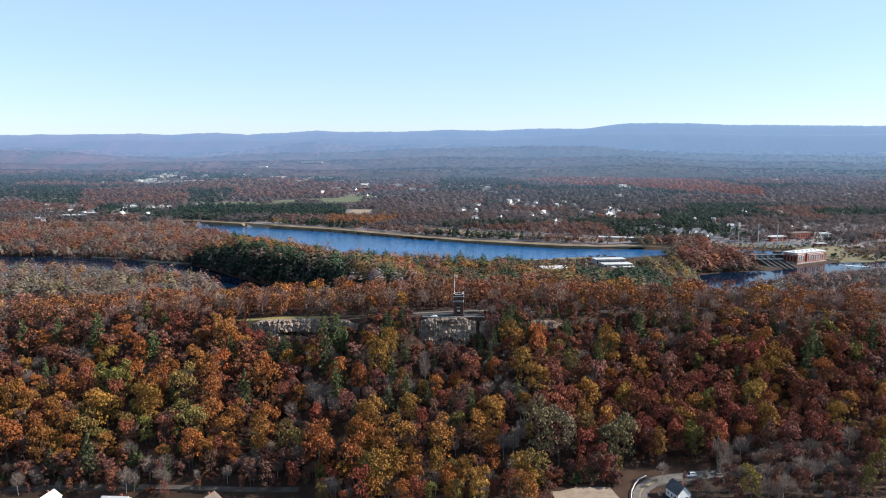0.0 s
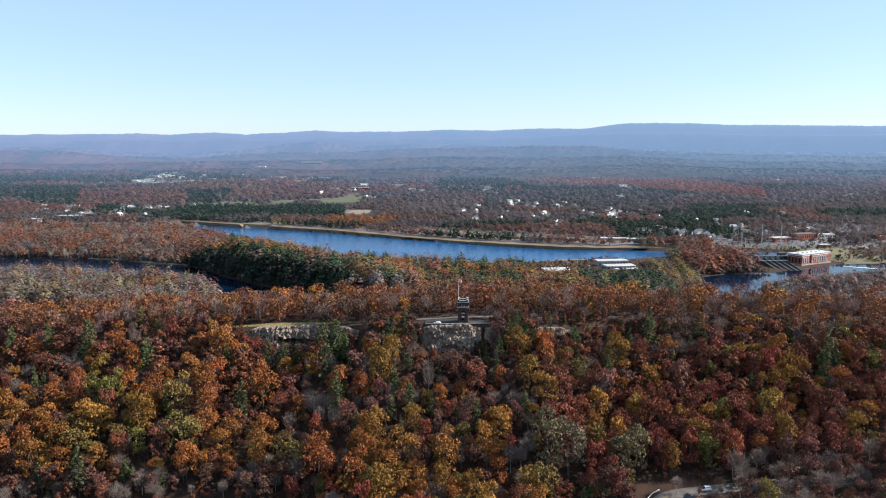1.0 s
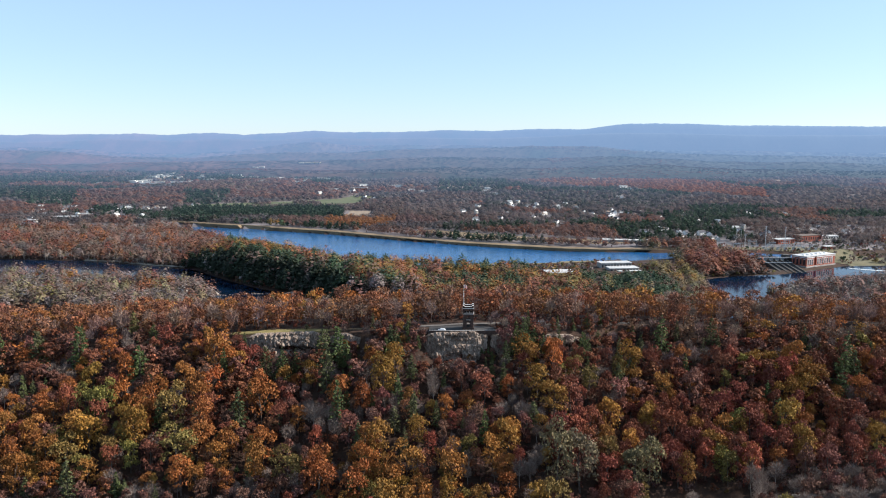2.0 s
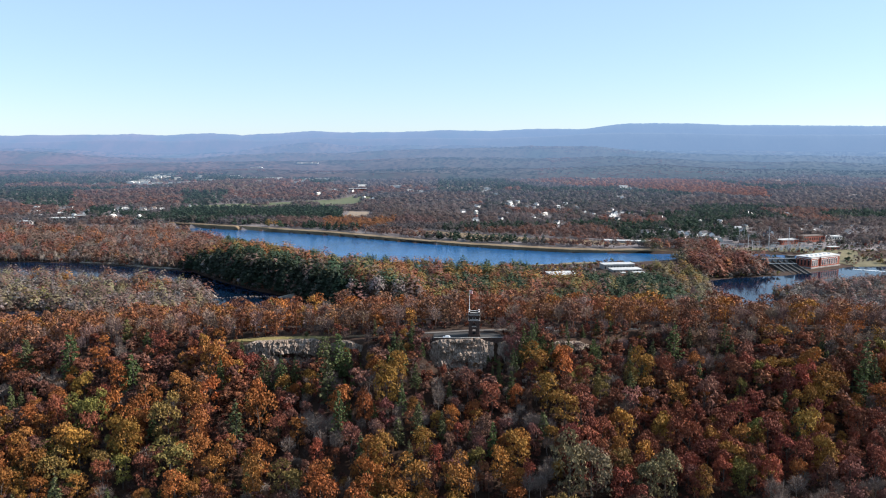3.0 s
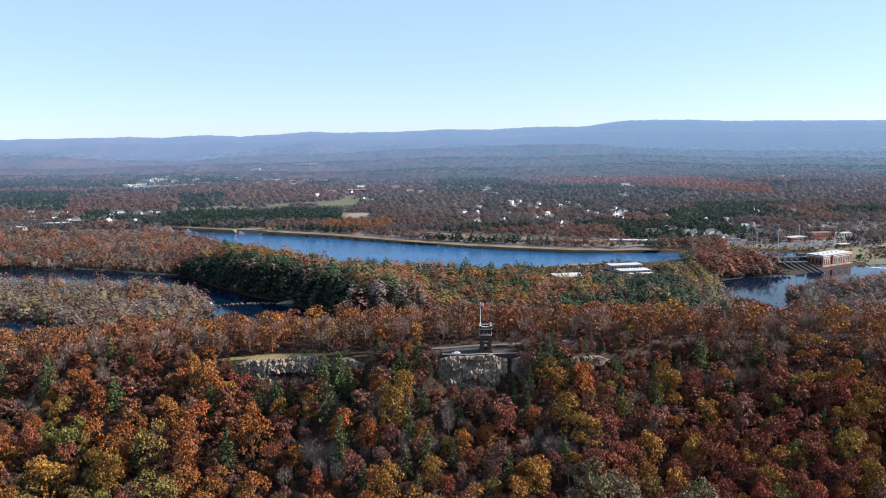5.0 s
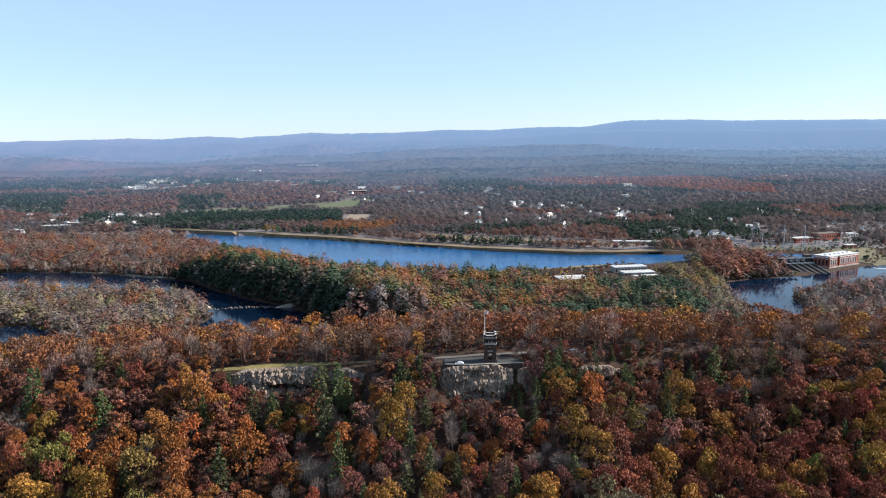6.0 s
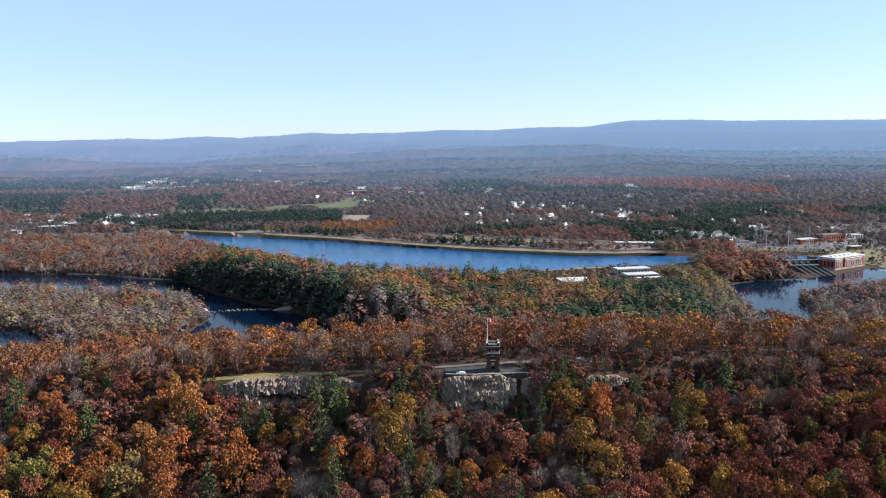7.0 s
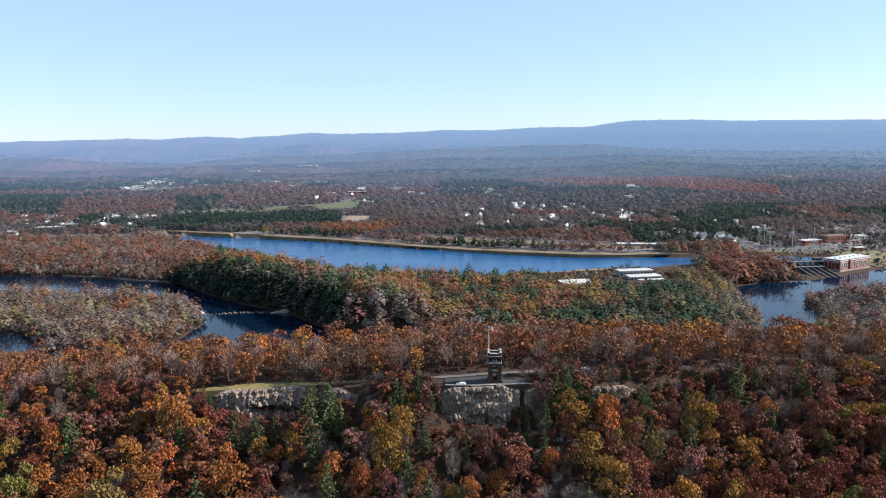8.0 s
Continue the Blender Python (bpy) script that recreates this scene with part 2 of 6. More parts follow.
# ---------------------------------------------------------------- shapes
class Shape:
    """Collects vertices and faces of one mesh."""

    def __init__(self):
        self.v, self.f = [], []

    def add(self, verts, faces, m=None):
        o = len(self.v)
        self.v += [tuple(m @ Vector(p)) if m else tuple(p) for p in verts]
        self.f += [tuple(i + o for i in q) for q in faces]
        return self

    def box(self, x0, y0, z0, x1, y1, z1, m=None, taper=0.0):
        t = taper
        v = [(x0, y0, z0), (x1, y0, z0), (x1, y1, z0), (x0, y1, z0),
             (x0 + t, y0 + t, z1), (x1 - t, y0 + t, z1), (x1 - t, y1 - t, z1), (x0 + t, y1 - t, z1)]
        return self.add(v, [(0, 3, 2, 1), (4, 5, 6, 7), (0, 1, 5, 4), (1, 2, 6, 5), (2, 3, 7, 6), (3, 0, 4, 7)], m)

    def tube(self, a, b, ra, rb, n=6):
        a, b = Vector(a), Vector(b)
        q = (b - a).to_track_quat("Z", "Y")
        ring = [q @ Vector((math.cos(k * 2 * math.pi / n), math.sin(k * 2 * math.pi / n), 0)) for k in range(n)]
        v = [a + r * ra for r in ring] + [b + r * rb for r in ring]
        f = [(k, (k + 1) % n, n + (k + 1) % n, n + k) for k in range(n)] + [tuple(range(n - 1, -1, -1)), tuple(range(n, 2 * n))]
        return self.add(v, f)

    def gable(self, x0, y0, x1, y1, z0, z1, over=0.4, thick=0.25, m=None):
        """A pitched roof, ridge along x."""
        ym = (y0 + y1) / 2
        a, b = x0 - over, x1 + over
        s = (z1 - z0) / (ym - y0)
        ya, yb, zo = y0 - over, y1 + over, z0 - over * s
        v = []
        for x in (a, b):
            v += [(x, ya, zo), (x, ym, z1), (x, yb, zo), (x, yb, zo + thick), (x, ym, z1 + thick), (x, ya, zo + thick)]
        f = [(0, 5, 4, 1), (1, 4, 3, 2), (6, 7, 10, 11), (7, 8, 9, 10), (0, 1, 7, 6), (1, 2, 8, 7), (2, 3, 9, 8), (3, 4, 10, 9), (4, 5, 11, 10), (5, 0, 6, 11)]
        return self.add(v, f, m)

    def gable_wall(self, x0, y0, x1, y1, z0, z1, z2, m=None):
        """A house's walls with gable ends, ridge along x."""
        ym = (y0 + y1) / 2
        v = [(x0, y0, z0), (x1, y0, z0), (x1, y1, z0), (x0, y1, z0), (x0, y0, z1), (x1, y0, z1), (x1, y1, z1), (x0, y1, z1), (x0, ym, z2), (x1, ym, z2)]
        return self.add(v, [(0, 1, 5, 4), (2, 3, 7, 6), (1, 2, 6, 9, 5), (3, 0, 4, 8, 7), (4, 5, 9, 8), (6, 7, 8, 9), (0, 3, 2, 1)], m)

    def mesh(self, name, mat, smooth=False):
        me = bpy.data.meshes.new(name)
        me.from_pydata(self.v, [], self.f)
        me.materials.append(mat)
        if smooth:
            me.shade_smooth()
        me.update()
        return me


def part(name, shape, mat, parent, label="", m=None, smooth=False):
    """Links a shape (or a mesh) as one mesh object under a thing or a part."""
    ob = new(name, shape.mesh(name, mat, smooth) if isinstance(shape, Shape) else shape)
    if parent is not None:
        ob.parent = parent
    if m is not None:
        ob.matrix_basis = m
    if label:
        tagged(ob, label)
    return ob


def thing(name, m, label, category, group=""):
    ob = new(name)
    ob.empty_display_size = 0.5
    ob.matrix_basis = m
    return tagged(ob, label, category, group)


def soup(name, verts, faces_n, mat, tint=None):
    """A mesh of loose triangles (or quads) from an array of corners; tint: a colour for each face."""
    n = len(verts) // faces_n
    me = bpy.data.meshes.new(name)
    me.vertices.add(len(verts))
    me.vertices.foreach_set("co", np.ascontiguousarray(verts, dtype=np.float32).ravel())
    me.loops.add(len(verts))
    me.loops.foreach_set("vertex_index", np.arange(len(verts), dtype=np.int32))
    me.polygons.add(n)
    me.polygons.foreach_set("loop_start", np.arange(0, len(verts), faces_n, dtype=np.int32))
    if tint is not None:
        at = me.color_attributes.new("tint", "FLOAT_COLOR", "POINT")
        col = np.ones((len(verts), 4), dtype=np.float32)
        col[:, :3] = np.repeat(tint, faces_n, axis=0)
        at.data.foreach_set("color", col.ravel())
    me.materials.append(mat)
    me.update()
    me.validate()
    return me


# ---------------------------------------------------------------- the lie of the land
def vnoise(x, y, scale, seed=0):
    """Smooth value noise, -1 to 1."""
    x, y = np.asarray(x, float) / scale + seed * 17.3, np.asarray(y, float) / scale + seed * 9.1
    xi, yi = np.floor(x), np.floor(y)
    fx, fy = x - xi, y - yi
    fx, fy = fx * fx * (3 - 2 * fx), fy * fy * (3 - 2 * fy)

    def h(a, b):
        v = np.sin(a * 127.1 + b * 311.7 + seed * 74.7) * 43758.5453
        return 2 * (v - np.floor(v)) - 1
    return (h(xi, yi) * (1 - fx) + h(xi + 1, yi) * fx) * (1 - fy) + (h(xi, yi + 1) * (1 - fx) + h(xi + 1, yi + 1) * fx) * fy


def smooth(a, b, v):
    t = np.clip((v - a) / (b - a), 0, 1)
    return t * t * (3 - 2 * t)


def tab(v, pairs):
    return np.interp(v, [p[0] for p in pairs], [p[1] for p in pairs])


def inside(poly, x, y):
    """Signed distance to a polygon's edge, positive inside."""
    x, y = np.asarray(x, float), np.asarray(y, float)
    d = np.full(np.broadcast(x, y).shape, 1e9)
    c = np.zeros(d.shape, bool)
    for (x0, y0), (x1, y1) in zip(poly, poly[1:] + poly[:1]):
        ex, ey = x1 - x0, y1 - y0
        t = np.clip(((x - x0) * ex + (y - y0) * ey) / (ex * ex + ey * ey), 0, 1)
        d = np.minimum(d, np.hypot(x - x0 - t * ex, y - y0 - t * ey))
        if y0 != y1:
            c ^= ((y0 > y) != (y1 > y)) & (x < (x1 - x0) * (y - y0) / (y1 - y0) + x0)
    return np.where(c, d, -d)


POND = [(-600, 2070), (-592, 2008), (-485, 1885), (-345, 1693), (-232, 1530), (-114, 1420), (-14, 1375), (126, 1345), (218, 1375), (345, 1402), (451, 1440),
        (560, 1475), (650, 1490), (745, 1462), (752, 1500), (650, 1540), (585, 1535), (493, 1539), (326, 1563), (195, 1622), (31, 1715), (-153, 1852), (-376, 1985)]
RIVER = [(-1500, 1700), (-900, 1590), (-617, 1544), (-468, 1479), (-380, 1440), (-300, 1330), (-235, 1255), (-165, 1195), (-118, 1120), (-50, 1030), (100, 985), (300, 985), (420, 1030), (452, 1100), (462, 1170), (500, 1305),
         (555, 1330), (607, 1340), (650, 1348), (690, 1366), (735, 1393), (800, 1430), (850, 1442), (1000, 1450), (1500, 1500), (1500, 1380), (1000, 1330), (740, 1278), (620, 1242), (552, 1190), (530, 1110), (490, 1040), (400, 960), (0, 930), (-400, 930), (-900, 940), (-1500, 1000)]
ISLAND = [(-1500, 1330), (-900, 1300), (-640, 1365), (-540, 1345), (-420, 1325), (-315, 1265), (-285, 1205), (-262, 1140), (-270, 1060), (-330, 1010), (-420, 1015), (-445, 1075), (-500, 1118), (-560, 1100), (-590, 1040), (-700, 1010), (-1500, 1040)]
EDGE = [(-400, 533), (-250, 530), (-114, 523), (-90, 525), (-56, 526), (-30, 516), (0, 508), (20, 504), (60, 503), (88, 506), (115, 515), (142, 530), (250, 542), (400, 547)]
CREST = [(-400, 90), (-250, 88), (-130, 93), (-90, 95), (-40, 96), (10, 99.5), (40, 101), (90, 99), (115, 96.5), (142, 97), (250, 93), (400, 88)]
DROP = [(-400, 0), (-110, 1), (-100, 4), (-90, 9), (-75, 13), (-60, 12), (-49, 4), (-43, 8), (-28, 8), (-18, 3), (10, 4), (17, 12), (30, 15), (45, 15), (60, 13), (70, 7), (84, 6), (105, 6), (142, 8), (170, 8), (250, 5), (400, 3)]
BEND = [(-400, 0.95), (-120, 0.85), (60, 0.85), (100, 1.1), (130, 1.35), (250, 1.25), (400, 1.2)]
PLAIN = [(950, -7), (1500, -4), (1600, 4), (2000, 8), (2400, 14), (2800, 28), (3100, 36), (3400, 50), (3700, 62), (4900, 70)]


def height(x, y):
    """The ground's height; 0 is the pond's surface, the river lies 12 m lower."""
    x, y = np.broadcast_arrays(np.asarray(x, float), np.asarray(y, float))
    edge, crest, drop = tab(x, EDGE), tab(x, CREST), tab(x, DROP)
    s = np.clip((y - 402) / (edge - 402), 0, 1)
    front = 30 + (crest - drop - 30) * s ** tab(x, BEND) + drop * smooth(edge - 1, edge + 3.2, y)
    front = np.where(y < 402, 30 - 4 * smooth(402, 300, y), front)
    front = front + vnoise(x, y, 28, 3) * 1.5 * smooth(400, 430, y) * smooth(edge - 4, edge - 16, y)
    back = crest + (-10 - crest) * smooth(550, 825, y)
    side = smooth(420, 900, np.abs(x))
    ridge = np.where(y < edge + 3.5, front, back)
    ridge = ridge * (1 - side) + side * np.where(y < 402, 26, 26 + (-34) * smooth(500, 985, y))
    plain = tab(y, PLAIN)
    rise = smooth(2400, 3600, y)
    plain = plain + 14 * np.exp(-((x + 800) / 380) ** 2 - ((y - 3050) / 250) ** 2) + rise * (vnoise(x, y, 420, 5) * 14 + vnoise(x, y, 170, 6) * 6)
    z = np.where(y < 985, ridge, plain)
    # the tongue of land between river and pond, and the shore beyond
    pond, river, isle = inside(POND, x, y), inside(RIVER, x, y), inside(ISLAND, x, y)
    far = ((y > 1100) | (y > 990) & (x < 420)) & (river < 0) & (y < 1700)
    steep = smooth(-380, -300, x) * smooth(80, -20, x)
    low = smooth(380, 430, x) * smooth(520, 480, x) * smooth(1480, 1440, y)
    bank = -11.4 + (4.0 + 6.0 * steep) * smooth(0, 22, -river) + (13.0 - 4.0 * steep) * (1 - 0.72 * low) * smooth(18, 110, -river) + 22 * steep * smooth(2, 46, -river) * smooth(160, 60, -river)
    z = np.where(far, np.maximum(z - 20 * low, np.minimum(bank, 6 + 15 * steep) + 3 * vnoise(x, y, 90, 2) * smooth(20, 60, -river)), z)
    z = np.where((y > 1000) & (river < 0) & (y < 1800), np.minimum(z, bank), z)
    z = np.where((pond < 0) & (pond > -60) & (y > 1150), np.maximum(z, 1.5 + 1.5 * smooth(0, 10, -pond)), z)
    shelf = -9.5 + 12.0 * smooth(1446, 1470, y - 0.45 * (x - 700))
    z = np.where((x > 605) & (y > 1250) & (y < 1600) & (river < 0), np.minimum(z, shelf), z)
    water = np.where(river > 0, np.minimum(z, -11.3 - np.clip(river * 0.4, 0, 6)), z)
    z = np.where(isle > 0, -11.5 + 5 * smooth(0, 30, isle), water)
    return np.where(pond > 0, np.minimum(z, -1.2 - np.clip(pond * 0.3, 0, 5)), z)


def h(x, y):
    return float(height(x, y))


def sheet(name, xs, ys, zfun, mat, lift=0.0, smooth_it=True):
    X, Y = np.meshgrid(xs, ys)
    Z = zfun(X, Y) + lift
    nx, ny = len(xs), len(ys)
    i = np.arange(nx * ny).reshape(ny, nx)
    quads = np.stack([i[:-1, :-1], i[:-1, 1:], i[1:, 1:], i[1:, :-1]], -1).reshape(-1, 4)
    me = bpy.data.meshes.new(name)
    me.vertices.add(nx * ny)
    me.vertices.foreach_set("co", np.stack([X, Y, Z], -1).astype(np.float32).ravel())
    me.loops.add(quads.size)
    me.loops.foreach_set("vertex_index", quads.astype(np.int32).ravel())
    me.polygons.add(len(quads))
    me.polygons.foreach_set("loop_start", np.arange(0, quads.size, 4, dtype=np.int32))
    me.materials.append(mat)
    me.update()
    me.validate()
    if smooth_it:
        me.shade_smooth()
    return new(name, me)


def strip(name, points, widths, mat, lift, label, category="road", step=4.0, level=False):
    """A band along a line of plan points that lies on the ground, with a real thickness."""
    pts = [Vector(p) for p in points]
    line, w = [], []
    for k in range(len(pts) - 1):
        n = max(1, int((pts[k + 1] - pts[k]).length / step))
        for j in range(n + (k == len(pts) - 2)):
            line.append(pts[k].lerp(pts[k + 1], j / n))
            w.append(widths[k] + (widths[k + 1] - widths[k]) * j / n)
    v, f = [], []
    for k, p in enumerate(line):
        d = (line[min(k + 1, len(line) - 1)] - line[max(k - 1, 0)]).normalized()
        side = Vector((d.y, -d.x)) * w[k] / 2
        zc = h(p.x, p.y)
        for sx in (-1, -0.33, 0.33, 1):
            q = p + side * sx
            v.append((q.x, q.y, (zc if level else max(zc - 0.2, h(q.x, q.y))) + lift))
        for sx in (-1, 1):
            q = p + side * sx
            v.append((q.x, q.y, (zc if level else h(q.x, q.y)) - 1.5))
    for k in range(len(line) - 1):
        a, b = 6 * k, 6 * k + 6
        f += [(a, a + 1, b + 1, b), (a + 1, a + 2, b + 2, b + 1), (a + 2, a + 3, b + 3, b + 2), (a + 4, a, b, b + 4), (a + 3, a + 5, b + 5, b + 3)]
    me = bpy.data.meshes.new(name)
    me.from_pydata(v, [], f)
    me.materials.append(mat)
    me.update()
    return tagged(new(name, me), label, category, kind="structure")


def spaced(*runs):
    out = []
    for a, b, step in runs:
        out += list(np.arange(a, b, step))
    return np.array(out + [runs[-1][1]])


ground = sheet("ground", spaced((-4000, -1200, 100), (-1200, -700, 25), (-700, -300, 14), (-300, 320, 5), (320, 900, 14), (900, 1300, 30), (1300, 4000, 100)),
               spaced((-900, 360, 60), (360, 485, 5), (485, 540, 2.0), (540, 640, 9), (640, 1000, 30), (1000, 1700, 12), (1700, 2200, 25), (2200, 4740, 60)), height, M_GROUND)
ground.data.materials.append(M_PLAIN)
for q in ground.data.polygons:
    if q.center.y > 1560 and q.center.z > 0.5:
        q.material_index = 1
tagged(ground, "brown leaf-littered ground of the valley and the ridge", "ground", kind="structure")


def poly_plane(name, poly, z, mat, label):
    me = bpy.data.meshes.new(name)
    bm = bmesh.new()
    bm.faces.new([bm.verts.new((x, y, z)) for x, y in poly])
    bmesh.ops.triangulate(bm, faces=bm.faces[:])
    bm.normal_update()
    for f in bm.faces:
        if f.normal.z < 0:
            f.normal_flip()
    bm.to_mesh(me)
    bm.free()
    me.materials.append(mat)
    return tagged(new(name, me), label, "water", kind="structure")


poly_plane("water_pond", POND, 0.0, M_POND, "calm blue pond, its sky reflection partly put into the colour")
poly_plane("water_river", RIVER, -12.0, M_RIVER, "dark calm river below wooded banks")

# far hills, one behind the other
def hills(name, y, crest_pairs, mat, label, depth, seed):
    xs = np.linspace(-3300, 3300, 760)
    rows = [(-depth, 0.0), (-depth * 0.75, 0.30), (-depth * 0.5, 0.58), (-depth * 0.25, 0.84), (-depth * 0.1, 0.96), (0.0, 1.0), (60.0, 0.9)]
    top = tab(xs, crest_pairs) + vnoise(xs, xs * 0, 120, seed) * 2
    tips = vnoise(xs, xs * 0, 33, seed) * 1.4 + vnoise(xs, xs * 0, 14, seed) * 1.2
    v, q = [], []
    for dy, k in rows:
        base = 60.0
        z = base - 25 * (k == 0) + (top - base) * k + tips * k ** 20 + (0 if k in (0.0, 1.0) else 1) * vnoise(xs, xs * 0 + dy, 260, seed) * 12
        v += list(zip(xs, np.full(len(xs), y + dy), z))
    n = len(xs)
    for r in range(len(rows) - 1):
        q += [(r * n + k, r * n + k + 1, (r + 1) * n + k + 1, (r + 1) * n + k) for k in range(n - 1)]
    me = bpy.data.meshes.new(name)
    me.from_pydata(v, [], q)
    me.materials.append(mat)
    me.shade_smooth()
    me.update()
    tagged(new(name, me), label, "hills", kind="structure")
    return xs, np.array(v).reshape(len(rows), n, 3)


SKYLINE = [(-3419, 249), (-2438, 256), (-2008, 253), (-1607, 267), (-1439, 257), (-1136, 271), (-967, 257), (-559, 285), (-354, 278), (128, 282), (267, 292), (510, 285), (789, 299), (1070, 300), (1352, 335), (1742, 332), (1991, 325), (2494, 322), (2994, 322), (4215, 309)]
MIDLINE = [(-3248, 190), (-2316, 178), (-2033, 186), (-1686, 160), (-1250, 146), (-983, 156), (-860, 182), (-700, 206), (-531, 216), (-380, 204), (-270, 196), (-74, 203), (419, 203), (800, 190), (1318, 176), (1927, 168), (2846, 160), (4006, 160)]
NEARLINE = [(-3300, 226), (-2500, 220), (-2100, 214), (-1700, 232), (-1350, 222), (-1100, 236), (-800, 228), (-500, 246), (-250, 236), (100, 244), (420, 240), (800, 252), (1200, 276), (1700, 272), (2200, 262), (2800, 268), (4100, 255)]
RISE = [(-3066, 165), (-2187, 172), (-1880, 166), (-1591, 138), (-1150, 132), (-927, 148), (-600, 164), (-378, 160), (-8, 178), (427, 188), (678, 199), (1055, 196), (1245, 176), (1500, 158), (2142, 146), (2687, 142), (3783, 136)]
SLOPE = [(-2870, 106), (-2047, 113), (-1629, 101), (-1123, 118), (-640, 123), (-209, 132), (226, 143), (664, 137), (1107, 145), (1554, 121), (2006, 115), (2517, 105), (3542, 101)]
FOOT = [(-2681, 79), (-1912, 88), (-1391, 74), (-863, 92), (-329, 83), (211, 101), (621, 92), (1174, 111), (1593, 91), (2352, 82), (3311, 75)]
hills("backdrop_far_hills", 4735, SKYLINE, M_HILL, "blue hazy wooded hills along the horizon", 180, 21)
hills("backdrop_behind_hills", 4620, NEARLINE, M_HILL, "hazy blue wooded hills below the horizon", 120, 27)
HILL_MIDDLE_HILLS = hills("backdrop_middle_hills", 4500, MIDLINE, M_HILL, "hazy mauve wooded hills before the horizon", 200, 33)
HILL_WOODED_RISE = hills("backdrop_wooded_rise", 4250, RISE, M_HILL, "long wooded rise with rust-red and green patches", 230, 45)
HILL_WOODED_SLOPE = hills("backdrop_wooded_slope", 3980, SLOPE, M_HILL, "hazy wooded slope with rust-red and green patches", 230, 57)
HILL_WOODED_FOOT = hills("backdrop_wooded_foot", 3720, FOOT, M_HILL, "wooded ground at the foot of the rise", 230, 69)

# ---------------------------------------------------------------- woods
OAK_TINTS = {"orange": (0.308, 0.117, 0.028), "rust": (0.214, 0.086, 0.040), "brown": (0.171, 0.083, 0.054), "gold": (0.30, 0.152, 0.030), "olive": (0.19, 0.150, 0.036),
             "maroon": (0.200, 0.069, 0.036), "red": (0.246, 0.077, 0.036), "pink": (0.205, 0.093, 0.062), "grey": (0.207, 0.157, 0.133), "green": (0.098, 0.118, 0.040), "sage": (0.195, 0.160, 0.078)}
OAK_TINTS = {k: (c[0] * 0.84, c[1] * 0.83, c[2] * 0.93 + 0.005) for k, c in OAK_TINTS.items()}
# the same kinds on the plain, many of them leafless, most tints blended towards grey
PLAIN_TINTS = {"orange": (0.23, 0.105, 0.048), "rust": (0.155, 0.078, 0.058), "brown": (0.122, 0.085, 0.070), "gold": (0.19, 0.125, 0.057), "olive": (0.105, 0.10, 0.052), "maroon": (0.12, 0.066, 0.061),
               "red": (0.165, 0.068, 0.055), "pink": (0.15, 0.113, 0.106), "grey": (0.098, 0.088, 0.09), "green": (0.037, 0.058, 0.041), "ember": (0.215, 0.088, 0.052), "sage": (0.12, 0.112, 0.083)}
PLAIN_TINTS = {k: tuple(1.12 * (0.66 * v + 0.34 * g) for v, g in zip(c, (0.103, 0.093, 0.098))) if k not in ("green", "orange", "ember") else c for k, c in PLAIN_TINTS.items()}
CREST_TINTS = {k: tuple(v * 0.95 + s for v, s in zip(c, (0.040, 0.022, 0.006))) for k, c in OAK_TINTS.items()}
VALLEY_TINTS = {k: tuple(v * 0.88 + 0.12 * g for v, g in zip(c, (0.14, 0.11, 0.11))) for k, c in OAK_TINTS.items()}
VALLEY_TINTS["green"] = (0.044, 0.068, 0.040)
VALLEY_TINTS["gold"] = (0.225, 0.126, 0.040)
# pine tint darkened to stand for the river bank's shade
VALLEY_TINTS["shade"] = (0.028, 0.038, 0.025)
VALLEY_TINTS["olive"] = (0.15, 0.118, 0.046)
VALLEY_TINTS["grey"] = (0.178, 0.15, 0.142)
VALLEY_TINTS["sage"] = (0.175, 0.145, 0.085)
VALLEY_TINTS["brown"] = (0.155, 0.103, 0.083)



def leaves(rng, centres, radii, count, size, jitter=0.75, flat=0.75, up=0.15, lie=0.0):
    """Leaf clumps (single triangles) on the upper shells of a crown's lobes."""
    w = radii ** 2
    k = rng.choice(len(radii), count, p=w / w.sum())
    d = rng.normal(size=(count, 3))
    d[:, 2] += up
    d /= np.linalg.norm(d, axis=1)[:, None]
    low = d[:, 2] < -0.35
    d[low, 2] *= -1
    r = radii[k] * (1.08 - 0.42 * rng.random(count) ** 1.5)
    c = centres[k] + d * r[:, None] * np.array([1, 1, flat])
    d[:, 2] += lie
    return triangles(rng, c, d, size * (0.65 + 0.8 * rng.random(count)), jitter)


def triangles(rng, c, d, size, jitter):
    n = d + rng.normal(size=d.shape) * jitter
    n /= np.linalg.norm(n, axis=1)[:, None]
    a = np.cross(n, rng.normal(size=n.shape))
    a /= np.linalg.norm(a, axis=1)[:, None]
    b = np.cross(n, a)
    s = size[:, None]
    j = 0.75 + 0.5 * rng.random((3, len(c), 1))
    p = np.stack([c + a * s * 0.62 * j[0], c + (-0.5 * a + 0.8 * b) * s * 0.62 * j[1], c + (-0.5 * a - 0.8 * b) * s * 0.62 * j[2]], 1)
    return p.reshape(-1, 3)


